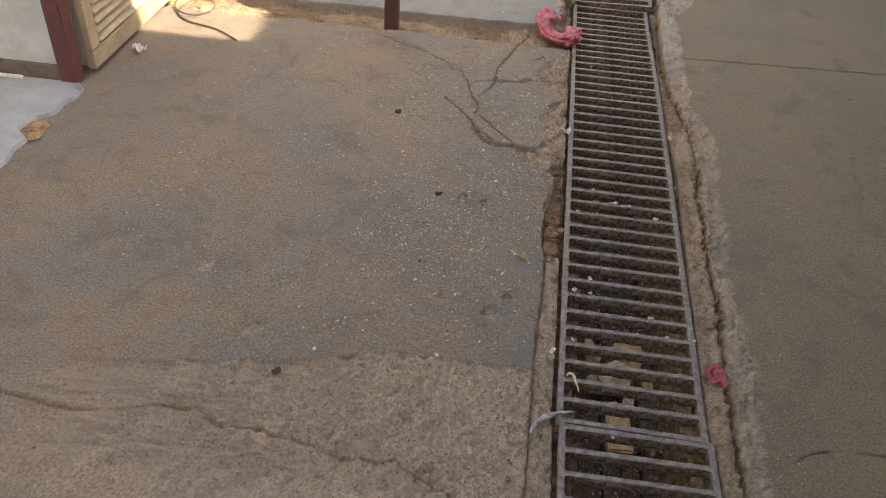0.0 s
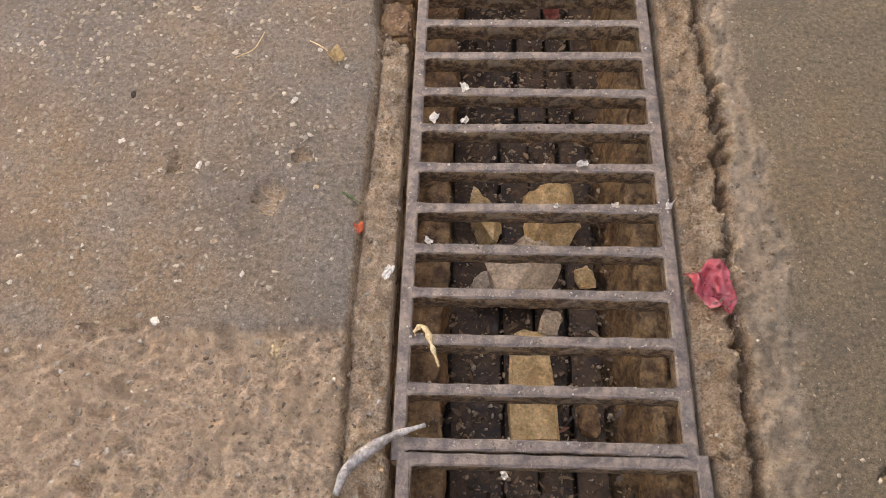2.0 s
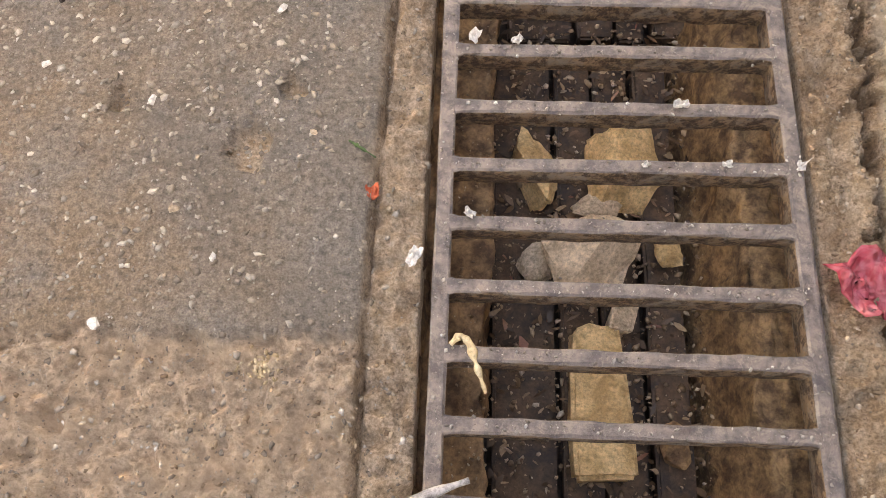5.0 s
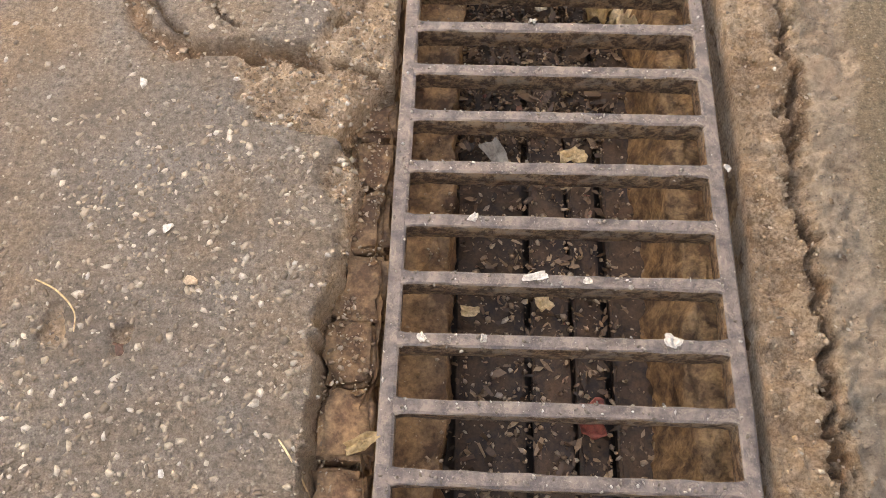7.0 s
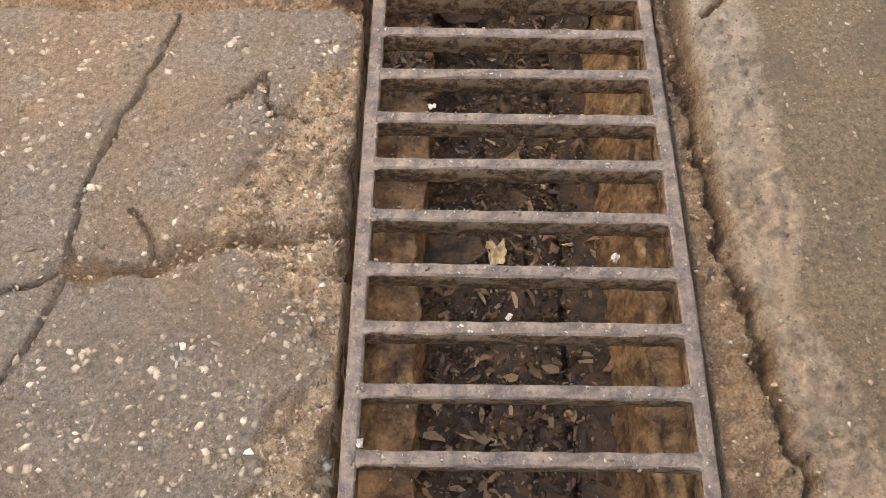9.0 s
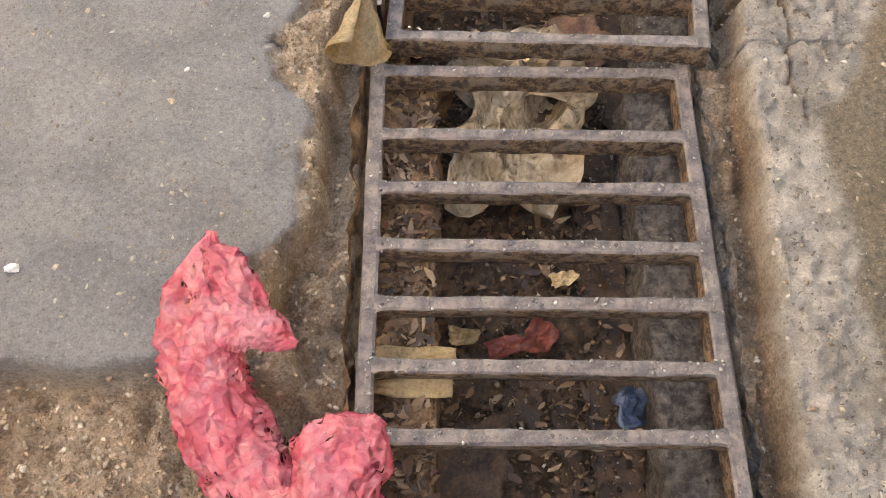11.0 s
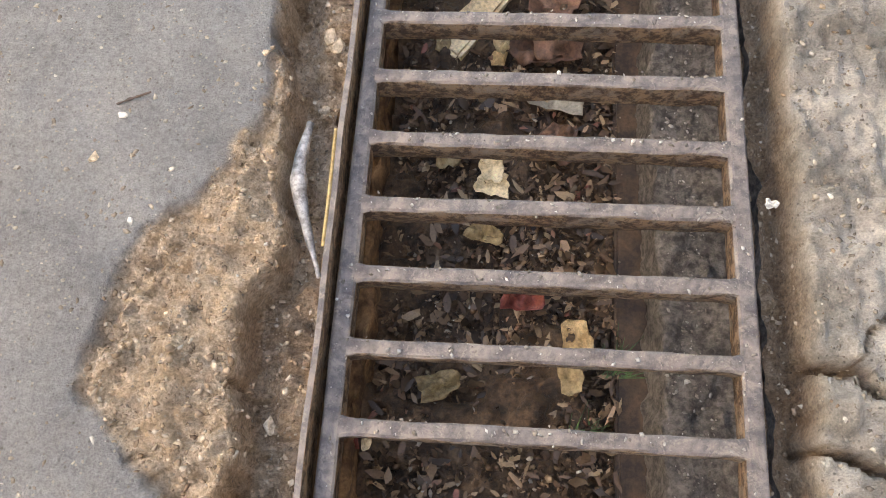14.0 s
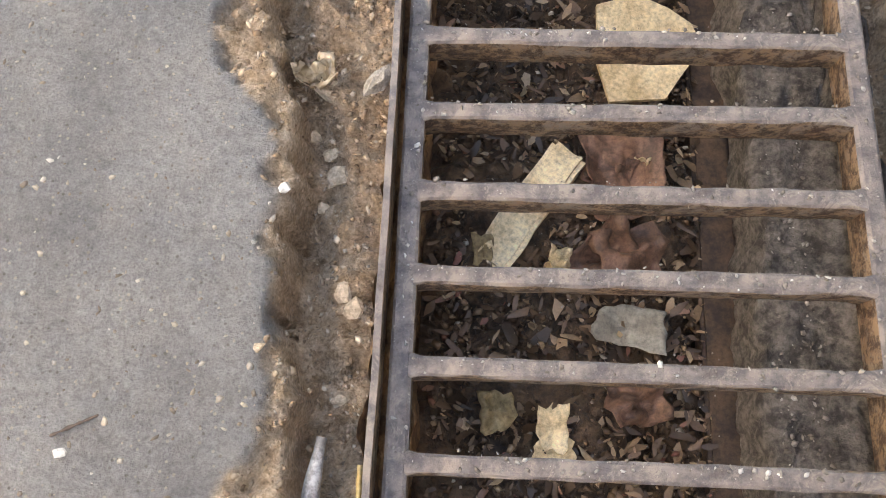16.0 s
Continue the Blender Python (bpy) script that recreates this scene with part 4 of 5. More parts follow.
for k, (x, y, s) in enumerate(((-.490, 1.03, .032), (-.831, .050, .030), (-.75, 1.62, .034), (-.50, .62, .016), (-.318, 1.0, .028))):
    rock("dirt_clump", x, y, left_z(x, y) - .001, (s, s * .8, s * .4), 450 + k, BROWN_LEAF if k == 4 else MUD, "small dark clump of dirt on concrete", "dirt clump", 41 * k, "dark clumps on the floor")

# chips that stand out on the concrete
for k, (x, y, s) in enumerate(((-.312, .327, .013), (-.214, .604, .016), (-.747, .15, .018), (-.241, 1.086, .017), (-.281, 1.157, .016), (-.352, 1.375, .015), (-.228, 3.069, .011), (-.379, 2.844, .017),
                               (-.214, 3.115, .009), (-.354, 3.208, .009), (-.324, 3.46, .012), (-.119, 3.2, .011), (-.231, 3.682, .009), (-.071, 3.532, .010), (.017, 4.295, .013), (-.173, 4.027, .014),
                               (-.126, 3.953, .009), (-.149, 4.077, .011), (.002, 4.156, .011), (-.191, 1.924, .011), (-.099, 1.8, .012), (-.31, .60, .010), (-.36, .47, .014), (-.18, .72, .012),
                               (-.42, .82, .012), (-.26, .27, .011), (-.38, .19, .016), (-.16, .43, .010), (-.50, .52, .012), (-.24, .86, .010))):
    rock("stone_chip", x, y, left_z(x, y), (s, s * .7, s * .5), 400 + k, WHITE_BIT if k % 3 else PALE_STONE, "pale angular stone chip lying on worn concrete", "stone chip", 53 * k, "pale chips on the floor")

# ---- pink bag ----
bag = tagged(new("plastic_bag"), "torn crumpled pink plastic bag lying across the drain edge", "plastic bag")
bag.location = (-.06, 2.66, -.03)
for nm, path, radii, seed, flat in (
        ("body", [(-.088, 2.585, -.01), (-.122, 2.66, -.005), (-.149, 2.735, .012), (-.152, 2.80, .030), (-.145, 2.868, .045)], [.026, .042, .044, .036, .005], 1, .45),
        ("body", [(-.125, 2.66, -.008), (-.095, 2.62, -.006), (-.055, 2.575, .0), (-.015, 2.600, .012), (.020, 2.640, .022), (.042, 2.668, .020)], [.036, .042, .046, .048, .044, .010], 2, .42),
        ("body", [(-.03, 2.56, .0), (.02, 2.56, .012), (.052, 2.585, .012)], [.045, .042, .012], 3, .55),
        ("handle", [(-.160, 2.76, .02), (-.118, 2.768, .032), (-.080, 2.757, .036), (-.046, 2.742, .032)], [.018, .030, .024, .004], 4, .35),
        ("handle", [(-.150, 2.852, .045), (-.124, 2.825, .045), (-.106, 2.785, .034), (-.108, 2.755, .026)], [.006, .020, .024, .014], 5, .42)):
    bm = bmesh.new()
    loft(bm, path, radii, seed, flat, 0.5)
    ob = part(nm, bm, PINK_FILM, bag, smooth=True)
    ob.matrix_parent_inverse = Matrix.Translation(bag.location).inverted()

# ---- rolled cloth cone beside the grating joint ----
bm = bmesh.new()
rows = []
for s in range(15):
    u = s / 14
    row = []
    for k in range(21):
        a = math.radians(62 + 292 * k / 20)
        r = 0.006 + 0.036 * (1 - u) ** 1.15
        w = 1 + 0.22 * noise.noise(Vector((k * .5, u * 5, 3)))
        row.append(bm.verts.new((math.sin(a) * r * w * 1.0, 0.112 * u, r * 0.75 + math.cos(a) * r * w * 0.72)))
    rows.append(row)
for a, b in zip(rows, rows[1:]):
    for k in range(20):
        bm.faces.new((a[k], a[k + 1], b[k + 1], b[k]))
bmesh.ops.solidify(bm, geom=bm.faces[:], thickness=0.003)
ob = part("rolled_cloth", bm, simple("yellowed_cloth", (0.50, 0.36, 0.18), (0.74, 0.59, 0.36), 18, (0.5, 0.8), dist=0.002), smooth=True)
ob.matrix_world = pose(.004, 3.128, -.012, 8, 0, -2)
tagged(ob, "yellowed stiff cloth rolled into a cone beside the grating", "rolled cloth")

# ---- litter pieces in the trench ----
D = -.196
scrap("plastic_film", .215, 3.085, D + .01, .17, .23, 60, BEIGE_FILM, "crumpled dirty translucent plastic film in the drain", "plastic film", -14, .42, .1)
scrap("plastic_film", .235, 3.22, D + .01, .20, .13, 61, BEIGE_FILM, "crumpled dirty translucent plastic film in the drain", "plastic film", -8, .4, .1)
scrap("flat_packet", .065, 2.742, -.078, .12, .062, 62, TAN_PAPER, "flattened tan packet on the drain ledge", "packet", -3, .15, .1, ragged=.06)
scrap("blue_wrapper", .350, 2.715, D + .012, .062, .05, 63, BLUE_FILM, "crumpled pale blue wrapper in the drain", "wrapper", 20, .8, .4)
for k, (nm, x, y, sx, sy, m, lab, turn, cr) in enumerate((
        ("card_piece", .138, 2.645, .10, .12, PLANK, "dark flat card on the drain floor", 0, .1),
        ("yellow_peel", .273, 2.894, .036, .022, PALE_PAPER, "pale yellow peel on the litter", 20, .8),
        ("tan_peel", .136, 2.814, .04, .026, TAN_PAPER, "tan peel on the litter", -10, .6),
        ("red_peel", .190, 2.80, .05, .03, RED_PEEL, "dark red peel on the litter", 15, .5),
        ("red_peel", .235, 2.81, .05, .04, RED_PEEL, "brown red peel on the litter", 60, .6),
        ("red_peel", .140, 1.725, .060, .035, RED_PEEL, "dark red peel in the drain", 20, .6),
        ("pale_husk", .205, 1.690, .022, .055, GREY_LEAF, "pale grey husk in the drain", 15, .5),
        ("pale_husk", .306, 1.655, .045, .05, TAN_PAPER, "pale dry husk in the drain", -30, .8),
        ("pale_husk", .210, 2.285, .06, .03, TAN_PAPER, "pale dry husk in the drain", 15, .8),
        ("pale_husk", .196, 2.135, .026, .04, PALE_PAPER, "pale yellow husk in the drain", 5, .6),
        ("card_piece", .124, 2.141, .10, .05, PLANK, "dark flat card on the drain floor", 0, .1),
        ("card_piece", .115, 2.283, .06, .05, PLANK, "dark flat card on the drain floor", 8, .1),
        ("card_piece", .134, 1.383, .03, .055, GREY_LEAF, "grey card piece in the drain", 30, .1),
        ("pale_husk", .251, 1.374, .04, .022, PALE_PAPER, "pale curled husk in the drain", 10, .8),
        ("yellow_peel", .200, 1.134, .022, .026, PALE_PAPER, "pale yellow peel in the drain", 30, .6),
        ("yellow_peel", .097, 1.122, .026, .016, PALE_PAPER, "pale yellow peel in the drain", 0, .4),
        ("red_peel", .259, .97, .035, .05, RED_PEEL, "dark red peel in the drain", 0, .5),
        ("card_piece", .345, 3.815, .028, .034, TAN_PAPER, "torn yellow card on the litter", 5, .2),
        ("card_piece", .356, 3.862, .036, .052, YELLOW_STONE, "torn yellow spongy piece on the litter", 6, .3),
        ("brown_leaf", .190, 3.44, .05, .035, BROWN_LEAF, "brown curled leaf on the litter", 20, .7),
        ("brown_leaf", .161, 3.27, .05, .045, TAN_PAPER, "tan leaf on the litter", 0, .6),
        ("tan_peel", .072, 3.28, .024, .034, PALE_PAPER, "pale yellow peel beside the grating end", 10, .4),
        ("brown_leaf", .300, 3.28, .12, .10, BROWN_LEAF, "large wet brown leaf on the drain floor", 10, .15),
        ("brown_leaf", .335, 3.46, .12, .10, PLANK, "wet brown card on the drain floor", 0, .1),
        ("card_piece", .262, 4.072, .042, .034, PALE_PAPER, "pale cream card on the litter", -10, .15),
        ("card_piece", .262, 4.098, .032, .046, PALE_PAPER, "pale cream card on the litter", -4, .15),
        ("brown_leaf", .291, 3.917, .05, .04, RED_PEEL, "reddish brown leaf on the litter", 0, .6),
        ("tan_peel", .190, 3.81, .05, .03, TAN_PAPER, "tan curled peel on the litter", 15, .8),
        ("tan_peel", .249, 4.0, .045, .025, TAN_PAPER, "tan curled peel on the litter", -20, .8),
        ("red_peel", .086, 3.755, .022, .04, RED_PEEL, "dark red peel beside the rail", 10, .6),
        ("yellow_peel", .106, 3.75, .012, .024, PALE_PAPER, "pale yellow peel beside the rail", 0, .4),
        ("grey_leaf", .350, 4.197, .075, .045, GREY_LEAF, "round grey leaf on the litter", -12, .15),
        ("brown_leaf", .355, 4.370, .085, .11, BROWN_LEAF, "reddish brown leaf on the drain floor", 0, .2),
        ("brown_leaf", .33, 4.27, .07, .06, BROWN_LEAF, "brown leaf on the drain floor", 40, .6),
        ("yellow_peel", .279, 4.267, .022, .024, PALE_PAPER, "pale yellow crumpled peel on the litter", 0, .9),
        ("yellow_peel", .385, 4.385, .022, .024, PALE_PAPER, "pale yellow crumpled peel on the litter", 40, .9),
        ("brown_leaf", .345, 4.12, .06, .05, BROWN_LEAF, "brown leaf on the litter", 10, .7),
        ("tan_peel", .205, 4.115, .035, .04, TAN_PAPER, "tan rounded peel on the litter", 0, .5),
        ("tan_peel", .20, 4.285, .022, .035, TAN_PAPER, "tan curled peel on the litter", 0, .5))):
    scrap(nm, x, y, D + 0.014 + 0.003 * (k % 3), sx, sy, 70 + k, m, lab, nm.replace("_", " ").split(" ")[-1], turn, cr, .4)
bm = bmesh.new()
prof = [(-.055, -.02), (-.05, .055), (.0, .068), (.035, .05), (.06, .03), (.07, .0), (.035, -.045), (.02, -.065), (-.045, -.068)]
top = [bm.verts.new((x, y, .006)) for x, y in prof]
low = [bm.verts.new((x, y, 0)) for x, y in prof]
bm.faces.new(top)
bm.faces.new(low[::-1])
for k in range(len(prof)):
    j = (k + 1) % len(prof)
    bm.faces.new((low[k], low[j], top[j], top[k]))
ob = part("torn_board", bm, PALE_PAPER)
ob.matrix_world = pose(.398, 4.525, D + .021, 3, 2, 0)
tagged(ob, "torn cream board lying in the drain", "board")
bm = bmesh.new()
box(bm, -.021, .021, -0.080, 0.080, 0, .020, .005)
bmesh.ops.subdivide_edges(bm, edges=[e for e in bm.edges if e.calc_length() > .03], cuts=7, use_grid_fill=True)
for v in bm.verts:
    v.co += v.normal * .005 * noise.noise(v.co * 45)
ob = part("pale_plank", bm, PALE_PAPER)
ob.matrix_world = pose(0.254, 4.333, D + .012, 4, 0, -38)
tagged(ob, "short split piece of pale wood in the drain", "wood piece")
rng = random.Random(8)
for x, y, n in ((.400, 3.835, 34), (.215, 3.64, 30), (.36, 3.75, 16)):
    bm = bmesh.new()
    for _ in range(n):
        a, l, tl = rng.uniform(-.6, 1.6), rng.uniform(.02, .045), rng.uniform(.05, .5)
        d = Vector((math.cos(a), math.sin(a), tl)).normalized() * l
        o = Vector((rng.uniform(-.02, .02), rng.uniform(-.015, .015), 0))
        sd = d.cross(Vector((0, 0, 1))).normalized() * .0009
        vs = [bm.verts.new(p) for p in (o - sd, o + sd, o + d * .9 + sd * .6, o + d, o + d * .5 + Vector((0, 0, .0012)))]
        bm.faces.new((vs[0], vs[1], vs[4]))
        bm.faces.new((vs[1], vs[2], vs[3], vs[4]))
        bm.faces.new((vs[0], vs[4], vs[3]))
    ob = part("green_sprig", bm, GREEN_LEAF)
    ob.location = (x, y, D + .008)
    tagged(ob, "sprig of dark green needles on the litter", "sprig")

# ---- single scraps along the drain ----
scrap("white_leaf", -.013, 1.604, left_z(-.013, 1.604) + .002, .032, .038, 80, WHITE_BIT, "pale ragged leaf lying at the rail", "leaf", 20, .5, .6, ragged=.35)
scrap("pale_wad", 0.348, 1.621, -.192, .050, .056, 81, PALE_PAPER, "crumpled pale wad of paper in the drain", "paper wad", 15, 1.1, .6)
scrap("pale_strip", 0.245, 1.709, -.190, .016, .060, 82, GREY_LEAF, "narrow pale strip of husk in the drain", "husk", 24, .5, .5)
scrap("pale_strip", 0.255, 1.527, -.190, .014, .055, 83, TAN_PAPER, "narrow tan strip of husk in the drain", "husk", -8, .5, .5)
scrap("pale_strip", 0.26, 1.36, -.190, .034, .016, 84, TAN_PAPER, "narrow tan strip of husk in the drain", "husk", 20, .5, .5)
scrap("dry_leaf", 0.431, 1.655, right_z(0.431, 1.655) + .001, .018, .034, 85, PALE_PAPER, "pale yellow dry leaf beside the rail", "leaf", 12, .4, .8)
scrap("film_scrap", 0.041, 4.427, left_z(0.041, 4.427), .040, .028, 86, BEIGE_FILM, "crumpled clear film scrap in the sandy channel", "film scrap", 10, .9, .5)
scrap("brown_leaf", 0.353, 4.275, -.188, .075, .060, 87, BROWN_LEAF, "reddish brown leaf on the drain floor", "leaf", 10, .5, .3)
scrap("brown_leaf", 0.347, 4.375, -.188, .070, .055, 88, BROWN_LEAF, "reddish brown leaf on the drain floor", "leaf", 60, .5, .3)
rock("tan_lump", 0.277, 4.262, -.190, (.026, .024, .018), 89, YELLOW_STONE, "small tan lump on the litter", "lump", 10)

# ---- dry fibres on the floor ----
for pts in ([(-.43, 1.085, 0), (-.40, 1.07, 0), (-.375, 1.045, 0), (-.37, 1.02, 0)], [(-.115, .90, 0), (-.10, .88, 0), (-.085, .85, 0), (-.078, .82, 0)],
            [(-.33, .70, 0), (-.30, .72, 0), (-.285, .76, 0)], [(-.20, .74, 0), (-.17, .72, 0), (-.15, .69, 0)]):
    tube("dry_fibre", [(x, y, left_z(x, y) + .0025) for x, y, _ in pts], .0013, PALE_PAPER, "thin pale dry fibre on concrete", "fibre", "dry fibres on the floor", taper=.3)

# ---- beside the far grating ----
# another tapering tube in place of a slim dead fish
tube("dry_stalk", [(.049, 4.085, -.036), (.040, 4.035, -.033), (.041, 4.0, -.032), (.051, 3.958, -.030), (.067, 3.900, -.034)], .0085, FISH_GREY, "slim silvery stand-in for a dead fish lying in the sandy channel", "stalk", taper=.6, blobs=.3)
tube("straw", [(.083, 4.060, -.004), (.079, 3.99, -.004), (.074, 3.925, -.006)], .0022, STRAW, "thin yellow straw leaning on the edge strip", "straw")
tube("twig", [(-.157, 4.090, left_z(-.157, 4.09) + .002), (-.14, 4.097, .004), (-.121, 4.105, left_z(-.121, 4.105) + .002)], .0016, CABLE, "small dry twig on concrete", "twig", taper=.4, blobs=.8)
tube("twig", [(-.349, 3.598, left_z(-.349, 3.6) + .003), (-.335, 3.602, .004), (-.322, 3.603, left_z(-.322, 3.6) + .002)], .0028, CABLE, "small dry twig on concrete", "twig", taper=.4, blobs=.6)
rock("white_lump", .575, 3.325, right_z(.575, 3.325) - .002, (.03, .042, .03), 510, WHITE_BIT, "small crumpled white lump on the slab edge", "lump", 10)
rock("grey_lump", .100, 4.402, -.02, (.020, .046, .022), 511, SLAB_PIECE, "pale grey lump stuck on the edge strip", "lump", -30)
for k, (x, y, s) in enumerate(((.059, 4.332, .026), (.051, 4.357, .018), (.074, 4.197, .022), (.064, 4.213, .020), (.044, 4.30, .016), (.05, 4.42, .03), (.035, 4.38, .02), (.06, 4.12, .016), (.02, 3.75, .018))):
    rock("pebble", x, y, left_z(x, y) - .001, (s, s * .8, s * .6), 520 + k, PALE_STONE, "rounded pale pebble in the sandy channel", "pebble", 30 * k, "pebbles in the channel")

# ---- loose stuff: chips, pebbles, grit, litter ----
rng = np.random.default_rng(5)


def strew(n, x0, x1, y0, y1, keep, zfun):
    x, y = rng.uniform(x0, x1, n), rng.uniform(y0, y1, n)
    k = keep(x, y) > rng.uniform(0, 1, n)
    x, y = x[k], y[k]
    z = zfun(x[:, None], y[:, None])[0][:, 0]
    return np.stack([x, y, z], -1)


def on_left(x, y):
    return np.where(x < rail_l(y) - 0.014, 1.0, 0.0)


def on_right(x, y):
    return np.where(x > rail_r(y) + gap_r(y) + 0.003, 1.0, 0.0)


def small(n, a, b, power=3.0):
    return a + (b - a) * rng.uniform(0, 1, n) ** power


p = strew(30000, -1.6, .0, -0.4, 2.5, lambda x, y: on_left(x, y) * np.clip(0.42 + 1.5 * fbm(x, y, 3.0, 3, 301) + 0.5 * step(-1.0, -.1, x), 0.05, 1), height_left)
bits("stone_chips", p, small(len(p), .0022, .0125, 3.2), CHIPS, "scattered pale stone chips and grit on worn concrete", "gravel", 11)
p = strew(16000, -.75, .0, .2, 2.4, lambda x, y: on_left(x, y) * np.clip(.30 + 1.3 * fbm(x, y, 3.5, 3, 305) + .35 * step(.5, 1.1, y), .02, 1), height_left)
bits("stone_chips", p, small(len(p), .003, .0145, 2.2), FLAKES, "flat pale stone flakes scattered on worn concrete", "gravel", 19, .3)
p = strew(7000, .48, .66, .0, 4.6, lambda x, y: on_right(x, y) * height_right(x[:, None], y[:, None])[1]["far"][:, 0] * .8, height_right)
bits("stone_chips", p, small(len(p), .003, .010, 2.0), FLAKES, "pale chips on the crumbling slab edge", "gravel", 20, .4)
p = strew(2600, -.75, .1, 2.75, 4.9, lambda x, y: on_left(x, y) * np.clip(.5 + 1.2 * fbm(x, y, 3.5, 3, 306), .05, 1), height_left)
bits("stone_chips", p, small(len(p), .003, .0095, 1.9), FLAKES, "flat pale flakes on grey concrete", "gravel", 28, .3)
p = strew(9000, -.75, .15, 2.7, 4.9, lambda x, y: on_left(x, y) * 0.5 * np.clip(0.6 + 1.2 * fbm(x, y, 4.0, 3, 302), 0.1, 1), height_left)
bits("stone_chips", p, small(len(p), .002, .008), CHIPS, "sparse pale chips on grey concrete", "gravel", 12)
p = strew(60000, -.35, .15, .78, 4.9, lambda x, y: on_left(x, y) * height_left(x[:, None], y[:, None])[1]["earth"][:, 0] * .8, height_left)
bits("sandy_pebbles", p, small(len(p), .0025, .011), PEBBLES, "sand and small pebbles in the eroded edge", "gravel", 13)
p = strew(9000, -1.6, .0, -.5, .25, lambda x, y: on_left(x, y) * height_left(x[:, None], y[:, None])[1]["worn"][:, 0] * .7, height_left)
bits("sandy_pebbles", p, small(len(p), .003, .010), PEBBLES, "coarse sandy grit on the rough floor", "gravel", 14)
p = strew(9000, -1.6, -.1, 2.4, 2.8, lambda x, y: height_left(x[:, None], y[:, None])[1]["earth"][:, 0] * .8, height_left)
bits("sandy_pebbles", p, small(len(p), .003, .012), PEBBLES, "dirt and pebbles in the broken gully", "gravel", 15)


p = strew(2200, -.09, .0, .8, 1.4, lambda x, y: on_left(x, y) * .6, lambda x, y: (height_left(x, y)[0] * 0 - .044, {}))
bits("sandy_pebbles", p, small(len(p), .002, .009), PEBBLES, "sandy dirt lying on the bricks", "gravel", 30)
p = strew(26000, .42, .75, -.3, 4.9, lambda x, y: on_right(x, y) * (0.15 + .8 * height_right(x[:, None], y[:, None])[1]["earth"][:, 0]), height_right)
bits("sandy_pebbles", p, small(len(p), .0022, .010), PEBBLES, "sand and pebbles in the rut beside the drain", "gravel", 16)
p = strew(16000, .45, 1.7, -.4, 4.9, lambda x, y: on_right(x, y) * np.clip(.55 - .9 * (x - .5), .05, 1) * np.clip(.6 + 1.4 * fbm(x, y, 4, 3, 303), .05, 1), height_right)
bits("stone_chips", p, small(len(p), .002, .009), CHIPS, "scattered pale chips on the brown slab", "gravel", 17)

# grit on the bars and rails
n = 6000
k = rng.integers(0, 58, n)
first = np.array([bar_row(i) for i in range(41)])
yb = np.where(k < 41, first[np.minimum(k, 40)], 3.191 + (k - 41) * FAR_PITCH) + rng.normal(0, .0045, n)
u = rng.uniform(.01, .41, n)
xb = rail_l(yb) + u
yb = yb - np.where(yb > 3.175, u * 0.0745, u * 0.0105)
p = np.stack([xb, yb, -.0002 + bar_drop(xb, yb)], -1)
yr = rng.uniform(0, 4.8, 1500)
xr = np.where(rng.uniform(0, 1, 1500) < .55, rail_l(yr) + rng.uniform(.002, .019, 1500), rail_r(yr) - rng.uniform(.002, .019, 1500))
p = np.concatenate([p, np.stack([xr, yr, -.0005 + bar_drop(xr, yr)], -1)])
bits("bar_grit", p, small(len(p), .0012, .0068), GRIT, "fine pale grit lying on the grating bars", "grit", 18)

# litter at the bottom
def height_muck(X, Y):
    z = -0.197 + 0.045 * fbm(X, Y, 14, 4, 401) + 0.022 * fbm(X, Y, 60, 3, 402) - 0.035 * step(2.9, 1.5, Y) - 0.02 * step(0.26, 0.34, X - rail_l(Y))
    return z, {}


tagged(sheet("wet_muck", lambda y: rail_l(y) + np.linspace(0.02, 0.352, 60), np.arange(1.4, 5.4, 0.006), height_muck,
             simple("wet_brown_muck", (0.035, 0.021, 0.013), (0.17, 0.108, 0.062), 45, (0.25, 0.7), fine=170, strength=0.9, dist=0.008)),
       "wet brown muck of rotted leaves in the drain", "muck", kind="stuff")


def trench(n, y0, y1, a, b, z0, z1):
    y = rng.uniform(y0, y1, n)
    x = rail_l(y) + rng.uniform(a, b, n)
    return np.stack([x, y, rng.uniform(z0, z1, n)], -1)


p = trench(4500, -.2, 1.7, .09, .37, -.205, -.188)
bits("drain_grit", p, small(len(p), .002, .013, 2.5), PEBBLES, "wet grit and crumbs on the drain planks", "litter", 21)
p = trench(3600, -.2, 1.6, .07, .36, -.205, -.19)
bits("leaf_litter", p, small(len(p), .004, .022, 2.4), LITTER, "sparse wet leaf scraps on the drain planks", "litter", 27, .5, True)
p = trench(5200, 1.4, 3.15, .07, .36, -.21, -.180)
bits("leaf_litter", p, small(len(p), .004, .028, 2.4), LITTER, "wet brown leaf litter on the drain planks", "litter", 22, .5, True)
p = trench(12000, 3.1, 5.2, .03, .325, -.205, -.178)
bits("leaf_litter", p, small(len(p), .004, .026, 2.4), LITTER, "thick brown leaf litter filling the drain", "litter", 23, .5, True)
p = trench(15000, 1.4, 5.1, .03, .32, -.205, -.176)
bits("leaf_crumbs", p, small(len(p), .002, .012, 2.0), LITTER, "fine brown crumbs of rotted leaves in the drain", "litter", 29)
p = trench(2600, 1.5, 5.0, .03, .33, -.20, -.178)
bits("drain_grit", p, small(len(p), .002, .010), CHIPS, "pale crumbs strewn over the litter", "litter", 24)
p = trench(1800, 2.5, 5.0, .36, .41, -.112, -.100)
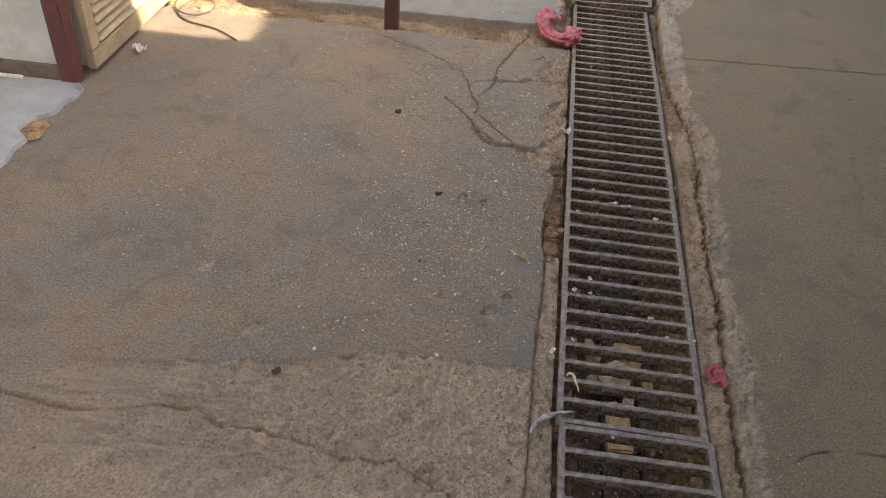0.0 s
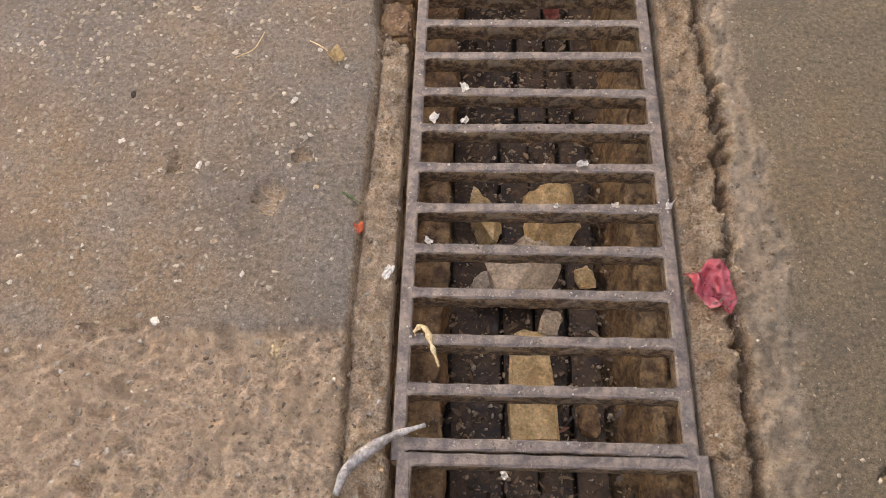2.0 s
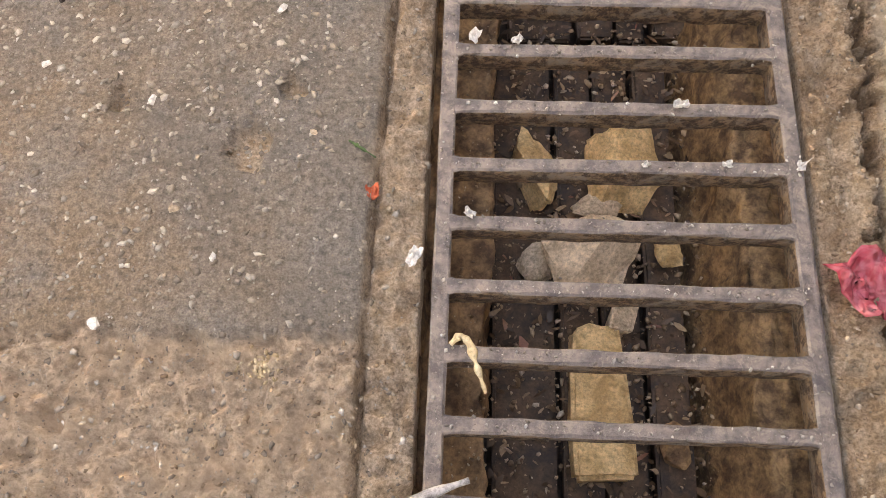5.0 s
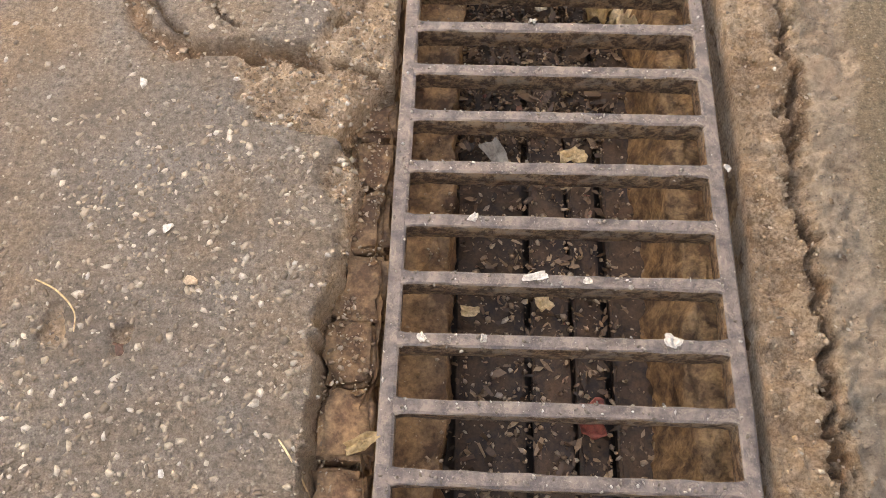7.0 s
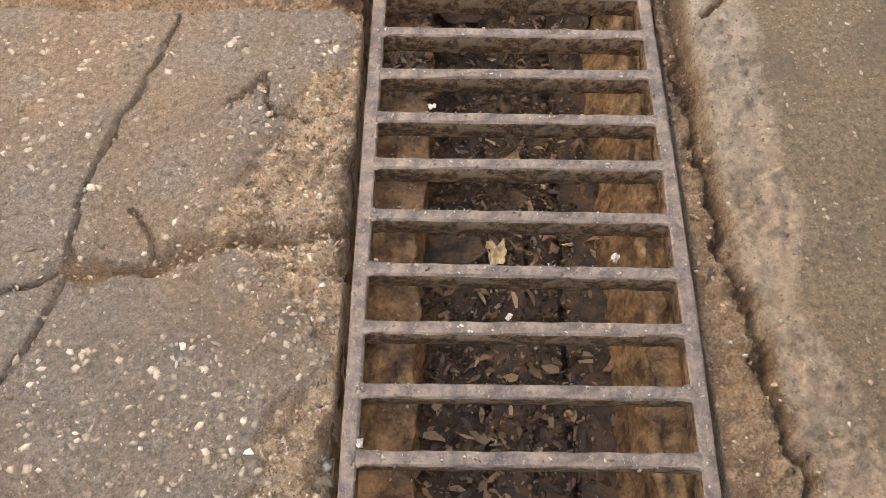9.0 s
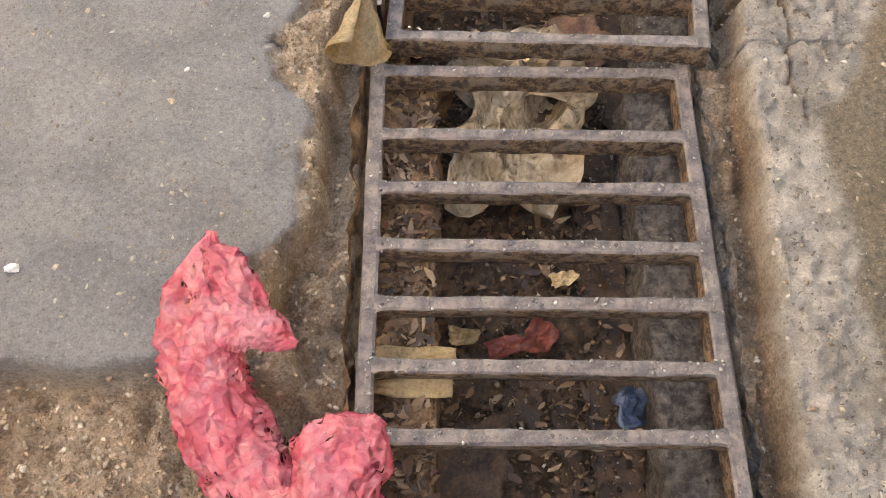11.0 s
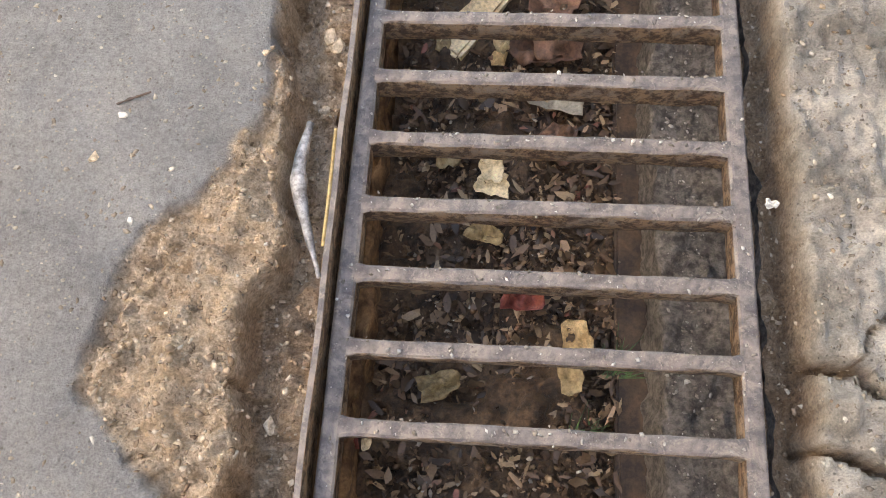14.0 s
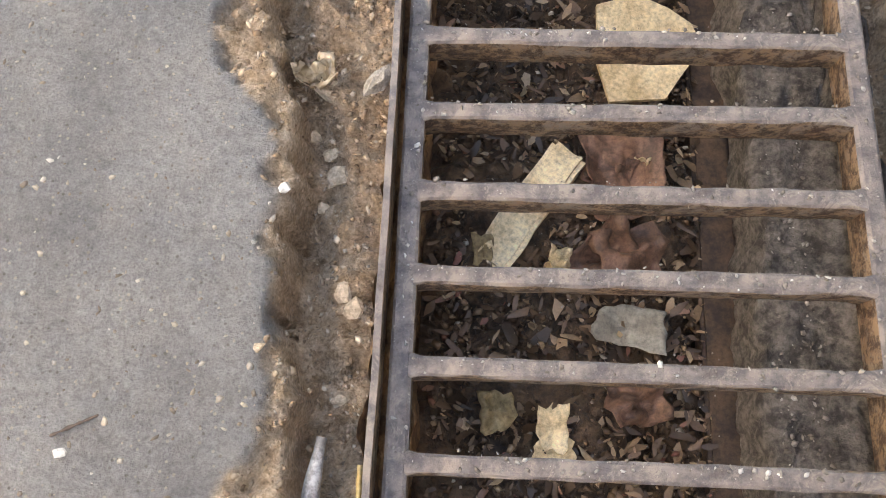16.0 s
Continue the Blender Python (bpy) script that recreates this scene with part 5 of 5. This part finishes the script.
bits("drain_grit", p, small(len(p), .002, .008), GRIT, "pale grit lying on the crumbling ledge", "litter", 25)
p = trench(2600, 2.35, 3.15, .02, .088, -.090, -.076)
bits("leaf_litter", p, small(len(p), .004, .024, 2.0), LITTER, "dark leaf scraps lying on the brick ledge", "litter", 31, .5, True)
p = trench(1200, -.2, 3.1, .02, .08, -.088, -.080)
bits("drain_grit", p, small(len(p), .002, .007), PEBBLES, "sandy grit on the brick ledge", "litter", 26)

# ---- at the building ----
edge = [(-2.13, 1.50), (-2.14, 1.39), (-2.165, 1.26), (-2.20, 1.22), (-2.21, 1.12), (-2.16, 1.06), (-2.15, .85), (-2.065, .71), (-2.0, .4), (-1.95, -1.0), (-1.95, -3.0)]
bm = bmesh.new()
pts = []
for (x0, y0), (x1, y1) in zip(edge, edge[1:]):
    for s in range(6):
        f = s / 6
        x, y = x0 + (x1 - x0) * f, y0 + (y1 - y0) * f
        pts.append((x + .02 * noise.noise(Vector((x * 12, y * 12, 0))), y))
pts = [(-2.18, 1.545)] + pts + [(-6.0, -3.0), (-6.0, 1.545)]
top = [bm.verts.new((x, y, .016)) for x, y in pts]
low = [bm.verts.new((x + .012, y, -.02)) for x, y in pts]
bm.faces.new(top[::-1])
for k in range(len(pts) - 1):
    bm.faces.new((top[k], top[k + 1], low[k + 1], low[k]))
bmesh.ops.recalc_face_normals(bm, faces=bm.faces[:])
tagged(part("raised_floor", bm, BLUE_TILE), "pale blue-grey painted raised floor with a broken edge", "floor", kind="structure")
rock("broken_edge", -2.165, 1.13, -.012, (.10, .16, .026), 600, LEDGE, "broken brown chunk of the raised floor's edge", "rubble", 8)
bm = bmesh.new()
box(bm, -6.0, -2.25, 1.532, 1.548, .016, .085)
tagged(part("baseboard", bm, BASE_BROWN), "brown painted base of the white wall", "baseboard", kind="structure")
bm = bmesh.new()
box(bm, -2.55, -2.42, 1.505, 1.525, .016, .028, .002)
tagged(part("white_strip", bm, WHITE_BIT), "short white strip of trim lying at the wall", "strip")
vent = tagged(new("wall_box"), "small beige wall box in a white frame", "wall box")
vent.location = (-2.60, 1.54, .42)
bm = bmesh.new()
box(bm, -.075, .075, -.012, .012, -.055, .055, .004)
part("frame", bm, WHITE_BIT, vent)
bm = bmesh.new()
box(bm, -.055, .055, -.018, -.010, -.038, .038, .003)
part("plate", bm, BEIGE_METAL, vent)
door = tagged(new("louvre_door"), "beige painted metal louvre door, closed", "door")
door.location = (-2.155, 1.64, .03)
for nm, dims in (("bottom_rail", (-.018, .018, 0, 1.15, 0, .085)), ("stile", (-.018, .018, 0, .075, .087, 2.1)), ("stile", (-.018, .018, 1.075, 1.15, .087, 2.1)), ("top_rail", (-.018, .018, 0, 1.15, 2.102, 2.18))):
    bm = bmesh.new()
    box(bm, *dims, .003)
    part(nm, bm, BEIGE_METAL, door)
bm = bmesh.new()
box(bm, -.004, .004, .077, 1.073, -.028, .028, .002)
slat = part("slat", bm, BEIGE_METAL, door)
slat.matrix_local = pose(0, 0, .118, 0, -50, 0)
for k in range(1, 46):
    s = new("slat", slat.data)
    s.parent = door
    s.matrix_local = pose(0, 0, .118 + .043 * k, 0, -50, 0)
bm = bmesh.new()
box(bm, -2.30, -2.176, 1.72, 6.0, 0.0, .028)
box(bm, -2.30, -2.176, 2.82, 6.0, .028, 3.4)
box(bm, -2.30, -2.176, 1.72, 2.82, 2.23, 3.4)
box(bm, -2.26, -2.20, 1.72, 2.82, .028, 2.23)
tagged(part("wall_side_building", bm, WHITE_PAINT), "white painted side wall of the small building", "wall", kind="structure")
tube("loose_cable", [(-1.66, 2.14, .006), (-1.80, 2.24, .006), (-1.97, 2.30, .006), (-2.06, 2.40, .006), (-2.04, 2.55, .01), (-1.93, 2.56, .01), (-1.90, 2.44, .01), (-1.99, 2.36, .014), (-2.10, 2.45, .01), (-2.13, 2.62, .01)],
     .0045, CABLE, "thin brown cable lying in a loop on the floor", "cable")
scrap("white_scrap", -2.05, 1.90, left_z(-2.05, 1.9), .06, .05, 700, WHITE_BIT, "crumpled white scrap near the door", "scrap", 0, .8, .4)
